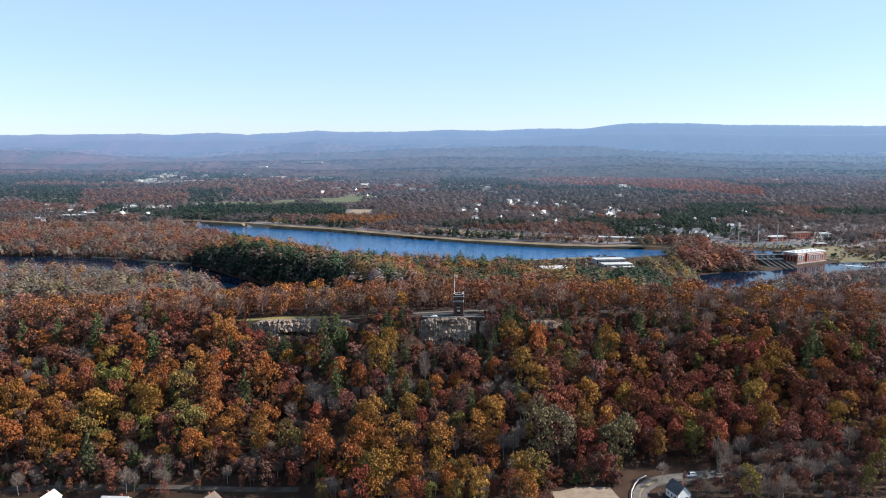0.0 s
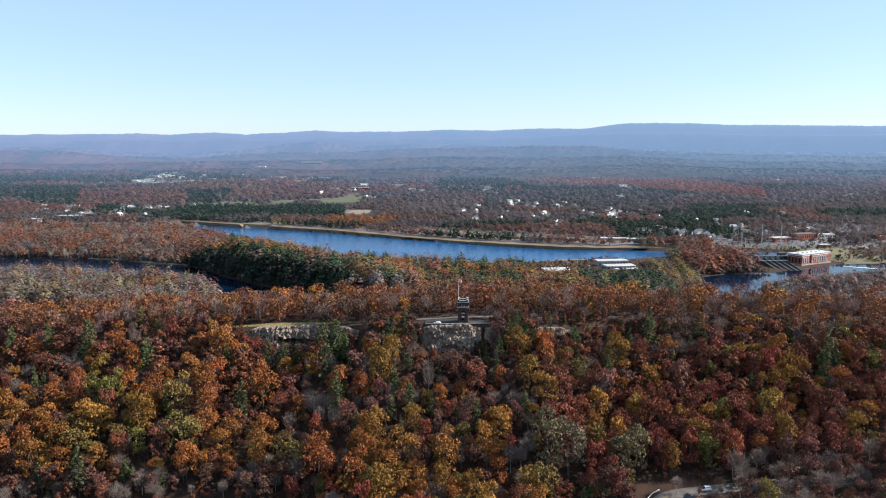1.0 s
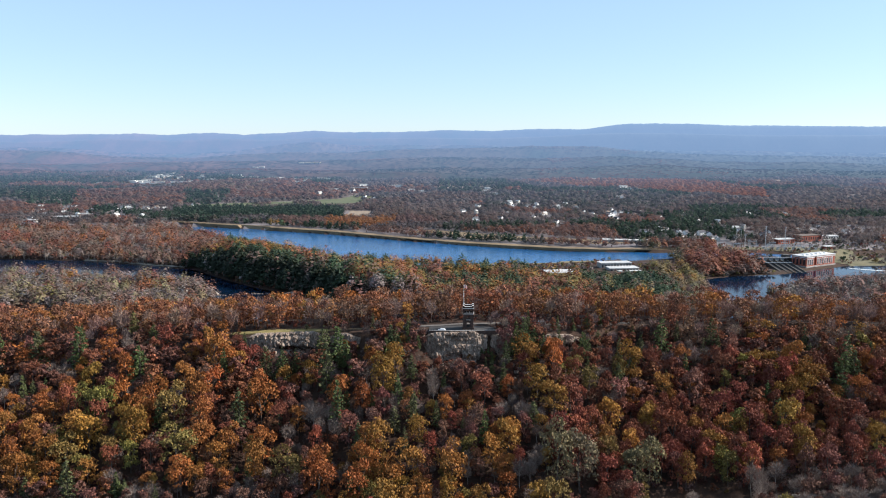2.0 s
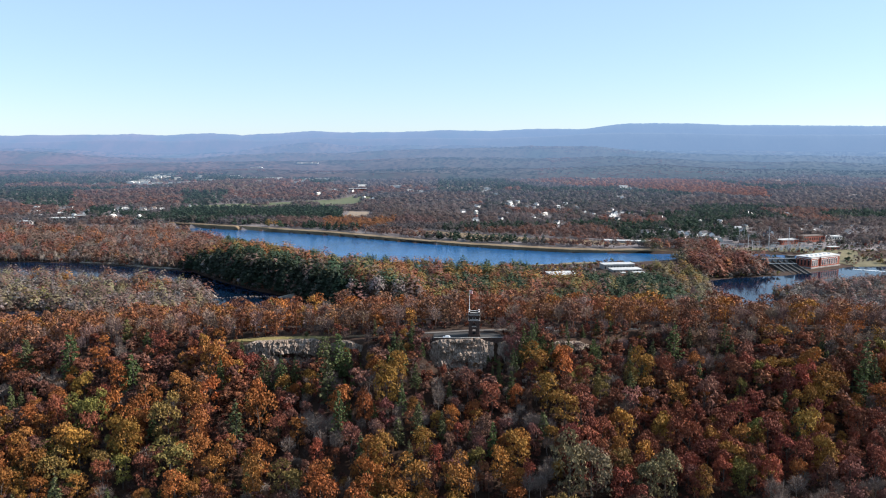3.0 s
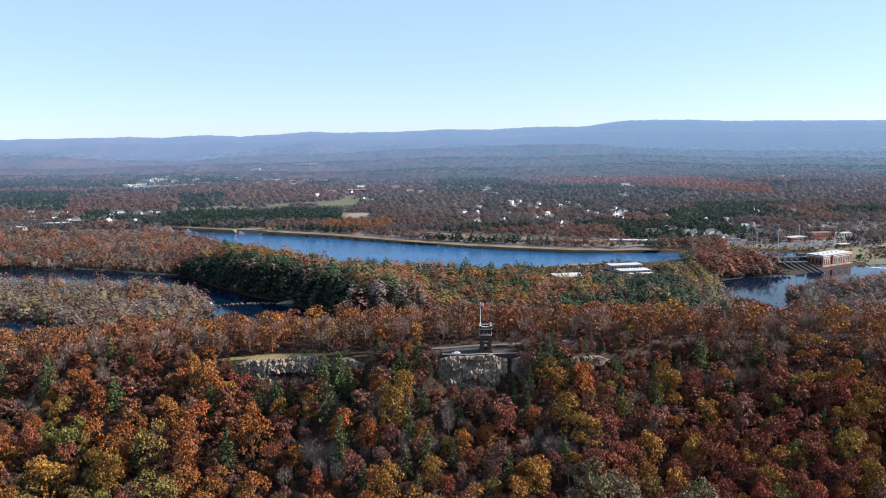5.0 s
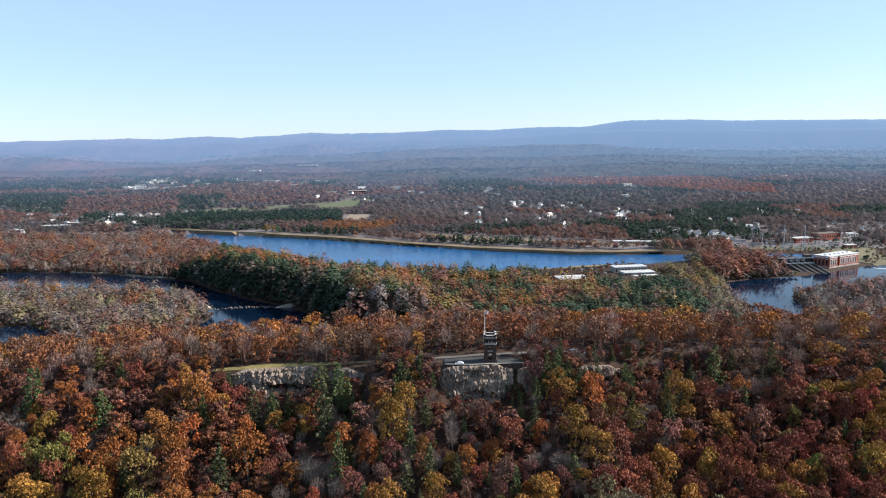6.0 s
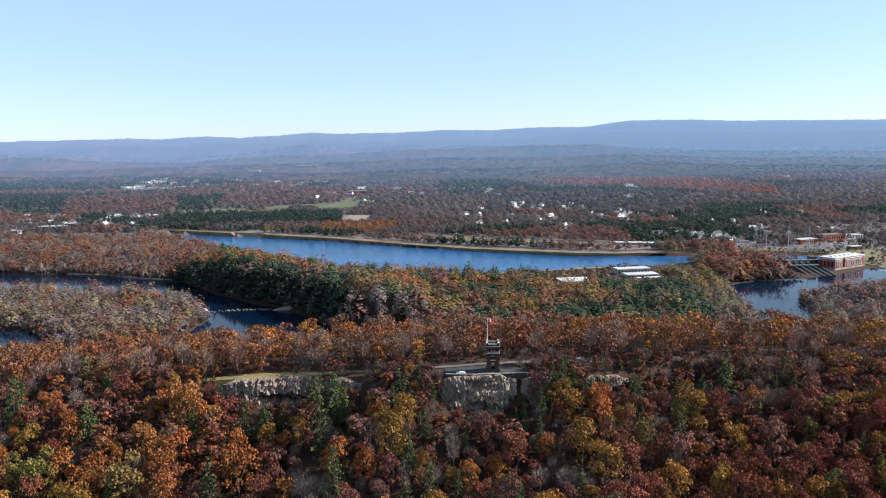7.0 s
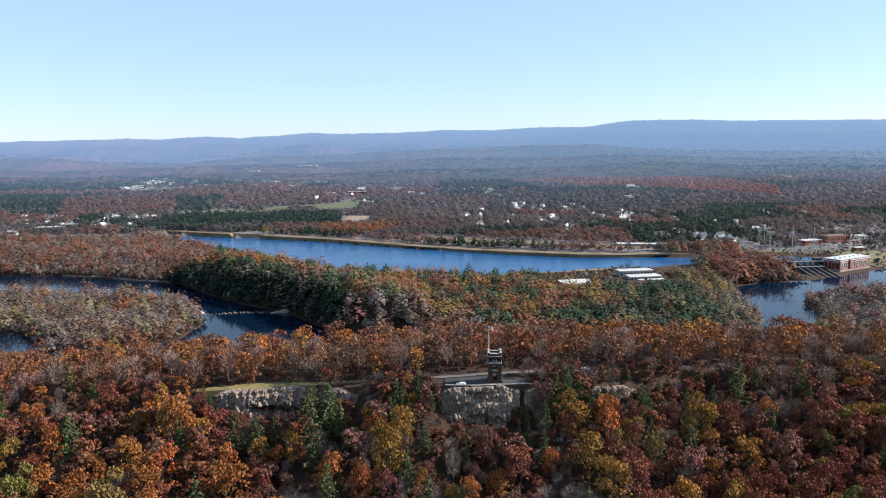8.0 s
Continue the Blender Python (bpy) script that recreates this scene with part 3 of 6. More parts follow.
def broad_crown(rng, count, size, r=6.0, tall=17.0, lobes=11, jitter=0.75, lie=0.0):
    """A spreading crown: a few great limbs, each with its own heap of unequal billows, open between them."""
    cen, rad = [], []
    subs = 2 + (lobes > 9) + (lobes > 17)
    turn = rng.random() * 6.28
    for s in range(subs):
        a0, d0 = turn + s * 6.28 / subs + rng.normal() * 0.35, r * (0.30 + 0.22 * rng.random())
        rs, top = r * (0.50 + 0.20 * rng.random()), tall * (1.0 - 0.20 * rng.random() * (s > 0))
        x0, y0 = math.cos(a0) * d0, math.sin(a0) * d0
        n = max(3, round(lobes / subs))
        for k in range(n):
            a, q = k * 2.4 + rng.random() * 1.4, math.sqrt((k + 0.3) / n)
            rr = rs * (0.36 + 0.26 * rng.random()) * (1.15 - 0.3 * q)
            cen.append((x0 + math.cos(a) * rs * 0.8 * q, y0 + math.sin(a) * rs * 0.8 * q, top - rr * 0.8 - q ** 1.5 * rs * (0.55 + 0.5 * rng.random())))
            rad.append(rr)
        for k in range(max(2, (2 * n) // 3)):
            a, q = a0 + rng.normal() * 1.0, 0.5 + 0.2 * rng.random()
            cen.append((math.cos(a) * r * q, math.sin(a) * r * q, tall * (0.20 + 0.36 * rng.random())))
            rad.append(r * (0.20 + 0.14 * rng.random()))
    return leaves(rng, np.array(cen), np.array(rad), count, size, jitter, lie=lie)


def far_crown(rng, count, size, r, tall, lie=0.7):
    """A crown so far off that only its lit and shaded sides and ragged outline show: clumps on an uneven dome."""
    d = rng.normal(size=(count, 3))
    d[:, 2] = np.abs(d[:, 2]) * 0.9 - 0.12
    d /= np.linalg.norm(d, axis=1)[:, None]
    a = np.arctan2(d[:, 1], d[:, 0])
    lump = 1 + 0.16 * np.sin(a * 3 + rng.random() * 6) + 0.10 * np.sin(a * 5 + d[:, 2] * 7)
    c = d * (np.array((r, r, tall * 0.62)) * lump[:, None] * (0.8 + 0.25 * rng.random((count, 1)))) + np.array((0, 0, tall * 0.38))
    n = d * np.array((1, 1, 1.2))
    n[:, 2] += lie
    return triangles(rng, c, n, size * (0.7 + 0.6 * rng.random(count)), 0.12)


def pine_crown(rng, count, size, r=3.6, tall=20.0, jitter=0.4):
    """A white pine: uneven whorls of long level boughs up a straight stem, each bough ending in upswept plumes."""
    whorls = 12
    cen, rad = [], []
    for w in range(whorls):
        t = (w + 0.5 * rng.random()) / whorls
        reach = r * (1.0 - t) ** 0.8 * (0.78 + 0.4 * rng.random()) * (0.75 if w == 0 else 1.0) + 0.35
        turn = rng.random() * 6.28
        for k in range(5 if t < 0.7 else 3):
            a, own = turn + k * 6.28 / (5 if t < 0.7 else 3) + rng.normal() * 0.3, reach * (0.55 + 0.6 * rng.random())
            for q in (0.4, 0.72, 1.0):
                cen.append((math.cos(a) * own * q, math.sin(a) * own * q, tall * (0.16 + 0.78 * t) + own * 0.10 * q + rng.normal() * 0.25))
                rad.append((0.30 + 0.22 * q) * (0.5 + 0.14 * r) * (1.05 - 0.45 * t))
    cen.append((0, 0, tall * 0.97))
    rad.append(0.45)
    cen, rad = np.array(cen), np.array(rad)
    k = rng.choice(len(rad), count, p=rad ** 1.5 / (rad ** 1.5).sum())
    d = rng.normal(size=(count, 3))
    d /= np.linalg.norm(d, axis=1)[:, None]
    c = cen[k] + d * rad[k][:, None] * (0.5 + 0.7 * rng.random((count, 1))) * np.array((1.1, 1.1, 0.38))
    n = np.stack([d[:, 0] * 0.7, d[:, 1] * 0.7, np.full(count, 0.7)], 1)
    return triangles(rng, c, n, size * (0.6 + 0.7 * rng.random(count)), jitter)


def twigs(rng, count, r=4.5, tall=15.0, width=0.14, length=3.2):
    """Thin twigs of a leafless crown, rising and fanning out."""
    a, q = rng.random(count) * 6.283, np.sqrt(rng.random(count))
    z = tall * (0.42 + 0.5 * rng.random(count) * (1 - 0.35 * q))
    c = np.stack([np.cos(a) * q * r * 0.85, np.sin(a) * q * r * 0.85, z], 1)
    d = np.stack([np.cos(a) * q, np.sin(a) * q, 0.55 + 0.6 * rng.random(count)], 1) + rng.normal(size=(count, 3)) * 0.35
    d /= np.linalg.norm(d, axis=1)[:, None]
    s = np.cross(d, rng.normal(size=d.shape))
    s /= np.linalg.norm(s, axis=1)[:, None]
    L = (length * (0.5 + 0.8 * rng.random(count)))[:, None]
    return np.stack([c - d * L * 0.5 - s * width * 0.5, c - d * L * 0.5 + s * width * 0.5, c + d * L * 0.5], 1).reshape(-1, 3)


def trunk_shape(rng, tall, r, limbs, spread, lean=0.04, sub=0):
    s = Shape()
    p, top = Vector((0, 0, -1.2)), Vector((rng.normal() * lean * tall, rng.normal() * lean * tall, tall * 0.62))
    mid = p.lerp(top, 0.5) + Vector((rng.normal() * 0.25, rng.normal() * 0.25, 0))
    s.tube(p, mid, r * 1.25, r * 0.85, 5)
    s.tube(mid, top, r * 0.85, r * 0.45, 5)
    for k in range(limbs):
        a = k * 2.4 + rng.random()
        base = mid.lerp(top, 0.1 + 0.9 * k / max(1, limbs))
        end = base + Vector((math.cos(a) * spread, math.sin(a) * spread, tall * (0.16 + 0.14 * rng.random())))
        s.tube(base, end, r * 0.42, r * 0.12, 3)
        for j in range(sub):
            b2 = base.lerp(end, 0.4 + 0.25 * j)
            a2 = a + rng.normal() * 0.9
            s.tube(b2, b2 + Vector((math.cos(a2) * spread * 0.5, math.sin(a2) * spread * 0.5, tall * 0.15)), r * 0.2, r * 0.05, 3)
    if sub:
        s.tube(top, top + Vector((rng.normal() * 0.5, rng.normal() * 0.5, tall * 0.36)), r * 0.45, r * 0.08, 4)
    return s


rng = np.random.default_rng(7)
VARIANTS = {
    "oak_tree": [(soup("crown", broad_crown(rng, 1230, 0.73, 6.3 + 0.3 * k, 17.0 + 0.6 * k, 20 + k), 3, M_LEAF), trunk_shape(rng, 17 + k, 0.32, 5, 3.6).mesh("trunk", M_BARK)) for k in range(6)],
    "hickory_tree": [(soup("crown", broad_crown(rng, 1290, 0.75, 6.6 + 0.3 * k, 17.0 + 0.7 * k, 22 + k), 3, M_LEAF), trunk_shape(rng, 17 + k, 0.32, 5, 3.6).mesh("trunk", M_BARK)) for k in range(5)],
    "maple_tree": [(soup("crown", broad_crown(rng, 1230, 0.73, 6.0 + 0.3 * k, 16.5 + 0.5 * k, 24 + k), 3, M_LEAF), trunk_shape(rng, 16.5 + k, 0.3, 5, 3.2).mesh("trunk", M_BARK)) for k in range(5)],
    "pine_tree": [(soup("crown", pine_crown(rng, 1450, 0.84, 4.0 + 0.4 * k, 19.5 + k, 0.55), 3, M_NEEDLE), trunk_shape(rng, 27 + k, 0.25, 0, 0, 0.01).mesh("trunk", M_BARK)) for k in range(4)],
    "bare_tree": [(soup("crown", twigs(rng, 620, 4.6 + 0.3 * k, 15 + k), 3, M_TWIG), trunk_shape(rng, 15 + k, 0.2, 8, 3.2, sub=2).mesh("trunk", M_PALE_BARK)) for k in range(5)],
}
FIRST = {}
LABELS = {"orange": "broad hickory with bright orange autumn leaves", "rust": "broad oak with rust-brown autumn leaves", "brown": "oak with dull brown withering leaves",
          "gold": "broad hickory with golden yellow autumn leaves", "olive": "broad hickory with olive green and yellow leaves", "maroon": "rounded maple with dark maroon autumn leaves",
          "red": "rounded maple with red autumn leaves", "pink": "maple with pale pinkish-brown autumn leaves", "grey": "leafless pale grey tree with fine twigs", "green": "dark green pointed white pine",
          "sage": "large tree with pale sage green leaves"}


def plant(kind, tint, x, y, size, where="on the wooded slope"):
    """One tree, a thing of its own, with trunk and crown."""
    k = random.randrange(len(VARIANTS[kind]))
    wide = 0.84 if kind in ("oak_tree", "hickory_tree", "maple_tree") else 0.9 if kind == "pine_tree" else 1.0
    m = Matrix.Translation((x, y, h(x, y))) @ Matrix.Rotation(random.random() * 6.283, 4, "Z") @ Matrix.Diagonal((size * wide * random.uniform(0.82, 1.18), size * wide * random.uniform(0.82, 1.18), size * random.uniform(0.9, 1.14), 1))
    if (kind, k) not in FIRST:
        ob = thing(kind, m, "tree", "tree")
        part("trunk", VARIANTS[kind][k][1], None, ob)
        part("crown", VARIANTS[kind][k][0], None, ob)
        FIRST[kind, k] = ob
    else:
        ob = copy_thing(FIRST[kind, k], m)
    tagged(ob, f"{LABELS[tint]} {where}", kind.split("_")[0] + " tree", kind.replace("_", " ") + "s of the ridge")
    c = OAK_TINTS[tint]
    g = random.uniform(0.8, 1.2)
    for o in ob.children:
        if o.name.startswith("crown"):
            o.color = (c[0] * g * random.uniform(0.9, 1.1), c[1] * g * random.uniform(0.88, 1.12), c[2] * g, 1)
    return ob


# openings in the woods: cliffs, lots, roads, houses (x0, x1, y0, y1)
OPEN = [(-100, -48, 510, 534), (-46, -24, 506, 519), (10, 54, 492, 530), (-16, 58, 518, 526.5), (46, 132, 525, 534.5), (84, 114, 514, 527), (84, 128, 380, 404), (119, 176, 380, 419), (-260, -40, 380, 403.5)]
RIDGE_ROAD = [(-14, 527), (4, 524), (14, 523), (24, 522.4), (45, 523.2), (60, 527), (78, 530), (92, 530), (108, 531), (125, 534), (150, 540)]
ROAD_LOW = [(124.5, 375), (128, 390), (130, 396.5), (133.5, 402.5), (139, 407), (146, 409.3), (155, 410.8), (173, 413), (200, 415.5), (260, 418)]
LOW_HOUSES = [(-176, 394, 1.35), (-140, 391, -0.1), (-94, 389, 1.2), (148.5, 391.5, -1.3)]
# houses beyond the pond: x, y
TOWN = [(323, 2519), (367, 2575), (378, 2426), (388, 2385), (433, 2357), (475, 2445), (524, 2396), (519, 2285), (524, 2199), (538, 2165), (596, 2235), (643, 2260), (185, 2082), (253, 2112), (384, 2018),
        (561, 1842), (611, 1856), (618, 1822), (642, 1828), (646, 1795), (652, 1763), (677, 1780), (686, 1758), (832, 1912), (1014, 1971), (1104, 1890), (1033, 1807),
        (-986, 2118), (-970, 2282), (-909, 2227), (-907, 2301), (-810, 2181), (-757, 2171), (-721, 2193), (-762, 2403), (-200, 2932), (-109, 2693), (-309, 2833)]
FAR_TOWN = [(-1159, 3427), (-1092, 3366), (-1074, 3487), (-983, 3460), (-948, 3682), (-864, 3921), (-821, 3906), (-722, 3990)]
random.seed(5)
TOWN += [(x + random.uniform(-60, 60), y + random.uniform(-70, 70)) for x, y in TOWN[::2]]
TOWN += [(random.uniform(560, 1250), random.uniform(1640, 2300)) for _ in range(36)] + [(random.uniform(150, 640), random.uniform(2080, 2520)) for _ in range(18)] + [(random.uniform(-1200, -650), random.uniform(2150, 2500)) for _ in range(24)]
FAR_TOWN += [(x + random.uniform(-160, 160), y + random.uniform(-160, 160)) for x, y in FAR_TOWN * 3] + [(random.uniform(-600, 900), random.uniform(2700, 3600)) for _ in range(18)] + [(random.uniform(-720, -330), random.uniform(3360, 3560)) for _ in range(16)]
FAR_TOWN += [(-1130 + 22 * k + random.uniform(-14, 14), 3300 - 3 * k + random.uniform(-50, 50)) for k in range(16)] + [(random.uniform(-790, -520), random.uniform(3480, 3690)) for _ in range(22)]
TOWN_A = np.array(TOWN + FAR_TOWN)


def is_open(x, y):
    return any(a < x < b and c < y < d for a, b, c, d in OPEN)


def open_v(x, y):
    o = np.zeros(np.shape(x), bool)
    for a, b, c, d in OPEN:
        o |= (x > a) & (x < b) & (y > c) & (y < d)
    return o


def pick(weights):
    names = list(weights)
    return random.choices(names, [weights[n] for n in names])[0]


def mix_at(x, y):
    """Which trees stand where on the ridge's near slope."""
    edge = float(tab(x, EDGE))
    if float(tab(x, DROP)) > 6 and y > edge - 34:
        return {"grey": 6, "brown": 2, "green": 2, "rust": 1.5, "pink": 0.8, "maroon": 1}
    if x < -40 and y < 415:
        return {"grey": 5, "brown": 2.5, "rust": 0.7, "green": 0.3}
    if x < -60 and y < 462 and (x < -118 or y < 443):
        return {"orange": 5, "gold": 6, "olive": 3.2, "rust": 3.5, "brown": 3, "grey": 1.6, "red": 1, "green": 0.3, "maroon": 1}
    if x > 140 and y < 424:
        return {"grey": 7, "brown": 4, "rust": 1.5, "maroon": 1, "olive": 0.6}
    if x > 75 and y < 477:
        return {"maroon": 8, "rust": 4, "brown": 1.5, "gold": 3.4, "olive": 1.8, "red": 3, "pink": 0.6, "orange": 1.0, "grey": 0.7, "green": 0.3}
    if x > 75:
        return {"maroon": 6, "rust": 4, "brown": 2.4, "gold": 3.0, "olive": 2.0, "green": 2.4, "grey": 2.0, "orange": 1.0, "red": 2.0}
    if -120 < x < -60 and y < 480:
        return {"grey": 5, "brown": 4, "green": 2.2, "rust": 4, "maroon": 2, "orange": 1}
    if x < -60:
        return {"rust": 5, "brown": 5, "maroon": 2, "grey": 4.5, "orange": 2, "green": 1.6, "gold": 0.8, "pink": 0.6}
    if y < 440:
        return {"rust": 3, "red": 1.6, "gold": 3.0, "grey": 5.5, "brown": 2.5, "olive": 1.6, "green": 1.2, "orange": 2.4}
    return {"grey": 10, "brown": 4.0, "green": 2.4, "rust": 2.5, "maroon": 1.2, "gold": 1.4, "orange": 1.4, "pink": 1.0}


KIND = {"orange": "hickory_tree", "rust": "oak_tree", "brown": "oak_tree", "gold": "hickory_tree", "olive": "hickory_tree", "sage": "hickory_tree", "maroon": "maple_tree", "red": "maple_tree", "pink": "maple_tree", "green": "pine_tree", "grey": "bare_tree"}
random.seed(11)
# single trees that stand out, by tint: x, y, size
PINES = [(-38, 503, 1.2), (-46, 498, 1.1), (-32, 496, 1.0), (-96, 516, 0.75), (69, 501, 0.9), (77, 506, 0.9), (128, 486, 1.0), (-42, 474, 1.30), (-79, 492, 1.15), (-6, 499, 1.10), (-22, 435, 1.00), (19, 448, 1.00), (44, 437, 1.10), (73, 496, 0.9), (95, 500, 0.90), (141, 504, 0.90), (163, 516, 1.15), (-105, 507, 0.70),
         (6, 476, 1.00), (85, 496, 0.80), (-192, 513, 0.90), (-218, 513, 0.90), (200, 517, 0.90), (253, 492, 0.80), (2, 430, 1.00)]
STANDING = {}
STANDING["green"] = PINES
STANDING["gold"] = [(72, 483, 1.25), (84, 455, 1.35), (76, 465, 1.30), (139, 491, 1.00), (154, 482, 1.05), (-225, 483, 0.90), (-160, 439, 1.20), (-92, 427, 1.20), (-10, 464, 1.35), (138, 499, 1.0), (-34, 511, 0.6), (25, 414, 1.10), (274, 453, 1.10)]
STANDING["olive"] = [(123, 414.5, 0.7), (-137, 430, 1.10), (-113, 427, 1.15), (-169, 430, 1.00), (109, 478, 0.90), (130, 494, 0.80)]
STANDING["orange"] = [(-172, 501, 1.0), (-156, 483, 1.1), (-105, 470, 1.1), (-121, 476, 1.0), (-18, 435, 1.00), (-110, 461, 1.10), (-138, 452, 0.90), (-208, 423, 1.20), (-173, 420, 1.10), (-55, 452, 1.00), (-76, 460, 1.20), (-88, 436, 1.00), (172, 504, 0.80), (-197, 431, 1.10)]
STANDING["maroon"] = [(101, 407.5, 0.85), (112, 415, 1.0), (46, 464, 1.25), (126, 445, 1.20), (157, 443, 1.20), (200, 445, 1.20), (184, 468, 1.10), (109, 471, 0.80), (227, 468, 1.20), (241, 433, 1.20), (123, 463, 1.00)]
STANDING["red"] = [(15, 432, 1.00), (-53, 404, 1.0), (-32, 402, 1.0), (151, 463, 1.00), (160, 430, 1.00), (-162, 478, 0.80)]
STANDING["sage"] = [(79, 418, 1.45), (91, 417, 1.35), (128, 424, 1.25), (119, 422, 1.1)]
STANDING["pink"] = [(169, 478, 1.2), (-59, 432, 0.90), (212, 425, 0.90)]
STANDING["brown"] = [(117, 411, 0.9), (109, 409.5, 0.85), (-149, 409, 0.75), (-119, 402, 0.5), (84, 407, 0.7), (97, 410, 0.75), (73, 404, 0.9), (62, 403, 1.0)]
STANDING["grey"] = [(146, 409, 0.7), (182, 413, 0.85), (178, 404, 0.8), (-129, 410, 0.9), (-104, 409, 0.6), (-88, 408.5, 0.7), (-161, 404, 0.5), (196, 424, 1.10), (216, 424, 1.10), (259, 427, 1.20), (236, 424, 1.00), (188, 407, 0.9), (199, 400, 1.0), (213, 409, 1.0), (226, 402, 1.1), (241, 410, 1.0), (252, 401, 1.0), (-30, 398, 0.8)]
MARKED = [(t, *s) for t, spots in STANDING.items() for s in spots]
for tint, x, y, size in MARKED:
    plant(KIND[tint], tint, x, y, size)
for x, y, s in ((156, 402, 0.42), (161, 396, 0.5), (140, 404, 0.36), (165, 404, 0.55), (171, 398, 0.6), (169, 408, 0.5), (158, 408, 0.35), (138, 389, 0.4), (163, 389, 0.55)):
    tint = pick({"grey": 4, "brown": 3, "rust": 0.6})
    plant(KIND[tint], tint, x, y, s)
# small trees on the broken slope below the ridge road
for k in range(52):
    x = random.uniform(60, 250) if k % 3 else random.uniform(-130, -98)
    tint = pick({"green": 0.8, "grey": 3, "brown": 3, "rust": 3, "maroon": 3, "gold": 1})
    plant(KIND[tint], tint, x, float(tab(x, EDGE)) - random.uniform(2, 24), random.uniform(0.45, 0.72))
for k in range(30):
    x, y = ((random.uniform(-14, 12), random.uniform(508, 527)), (random.uniform(96, 142), random.uniform(513, 526)), (random.uniform(60, 84), random.uniform(508, 526)))[k % 3]
    tint = pick({"grey": 2, "brown": 4, "rust": 3, "maroon": 2, "gold": 1.5, "orange": 1})
    plant(KIND[tint], tint, x, y, random.uniform(0.28, 0.48))
# small trees before and between the rock faces
for k in range(46):
    x = random.choice((random.uniform(-102, -78), random.uniform(-102, -50), random.uniform(-48, 12), random.uniform(8, 62), random.uniform(58, 112)))
    rocky = 14 < x < 58 or -74 < x < -50
    tint = pick({"green": 1.6, "grey": 5, "brown": 3, "rust": 1.5, "maroon": 1})
    y = float(tab(x, EDGE)) - (random.uniform(13, 19) if rocky else random.uniform(4, 14))
    plant(KIND[tint], tint, x, y, random.uniform(0.34, 0.55) * (0.8 if tint == "green" else 1.0))
# pines beside and right below the rock faces, brush and thin leafless trees on the broken slope under them
random.seed(29)
spare = {k: ([], []) for k in VARIANTS}


def undergrow(tint, x, y, size):
    """A small tree between the large ones, joined with the rest of its kind."""
    spare[KIND[tint]][0].append((x, y, size))
    g = random.uniform(0.85, 1.15) * (0.74 if tint == "grey" else 1.0)
    spare[KIND[tint]][1].append(tuple(v * g * random.uniform(0.94, 1.06) for v in OAK_TINTS[tint]))


for x, back, size in ((52, 5, 0.42), (54, 9, 0.5), (50, 11, 0.42), (66, 8, 0.55), (71, 6, 0.6), (76, 9, 0.68), (80, 5, 0.55), (83, 11, 0.72), (88, 8, 0.62), (93, 12, 0.7), (98, 9, 0.55), (62, 13, 0.55), (104, 13, 0.6), (10, 9, 0.6), (4, 6, 0.7), (-3, 10, 0.75)):
    plant("pine_tree", "green", x, float(tab(x, EDGE)) - back, size)
for k in range(84):
    x = random.uniform(-46, 78)
    tint = pick({"grey": 9, "brown": 2, "maroon": 1, "rust": 1, "green": 1})
    undergrow(tint, x, random.uniform(448, float(tab(x, EDGE)) - 14), random.uniform(0.36, 0.68) * (0.8 if tint in ("brown", "rust", "maroon") else 1.0))
for k in range(16):
    tint = pick({"grey": 3, "brown": 4, "rust": 3, "maroon": 2})
    undergrow(tint, random.uniform(-20, 11), random.uniform(500, 522), random.uniform(0.3, 0.5))
for k in range(64):
    tint = pick({"grey": 6, "brown": 3, "rust": 2, "green": 1})
    undergrow(tint, random.uniform(-225, -36), random.uniform(407, 417), random.uniform(0.45, 0.8))
for k in range(34):
    x = random.uniform(64, 114)
    tint = pick({"grey": 3, "brown": 4, "rust": 3, "maroon": 3, "green": 2})
    undergrow(tint, x, float(tab(x, EDGE)) + random.uniform(-3, 11), random.uniform(0.22, 0.4))
for k in range(34):
    undergrow(pick({"brown": 4, "green": 2, "rust": 1, "maroon": 1}), random.uniform(76, 124), random.uniform(403.5, 409), random.uniform(0.24, 0.5))
for k in range(12):
    x = random.uniform(48, 57)
    undergrow(pick({"brown": 3, "green": 4, "olive": 2}), x, float(tab(x, EDGE)) - random.uniform(1, 8), random.uniform(0.22, 0.4))
for k in range(30):
    x = random.uniform(-98, -20)
    undergrow(pick({"brown": 3, "green": 2, "grey": 4, "rust": 2}), x, float(tab(x, EDGE)) - random.uniform(11, 18), random.uniform(0.3, 0.5))
for k in range(26):
    x = random.uniform(110, 150)
    undergrow(pick({"brown": 3, "maroon": 3, "rust": 3, "green": 1, "gold": 1}), x, random.uniform(float(tab(x, EDGE)) - 4, 531), random.uniform(0.28, 0.48))
for k in range(26):
    undergrow(pick({"brown": 3, "grey": 4, "green": 2, "rust": 2, "maroon": 1}), random.uniform(-14, 15), random.uniform(486, 507), random.uniform(0.36, 0.6))
random.seed(31)
tally = {k: sum(1 for o in bpy.data.objects if o.name.split(".")[0] == k) for k in VARIANTS}
y = 384.0
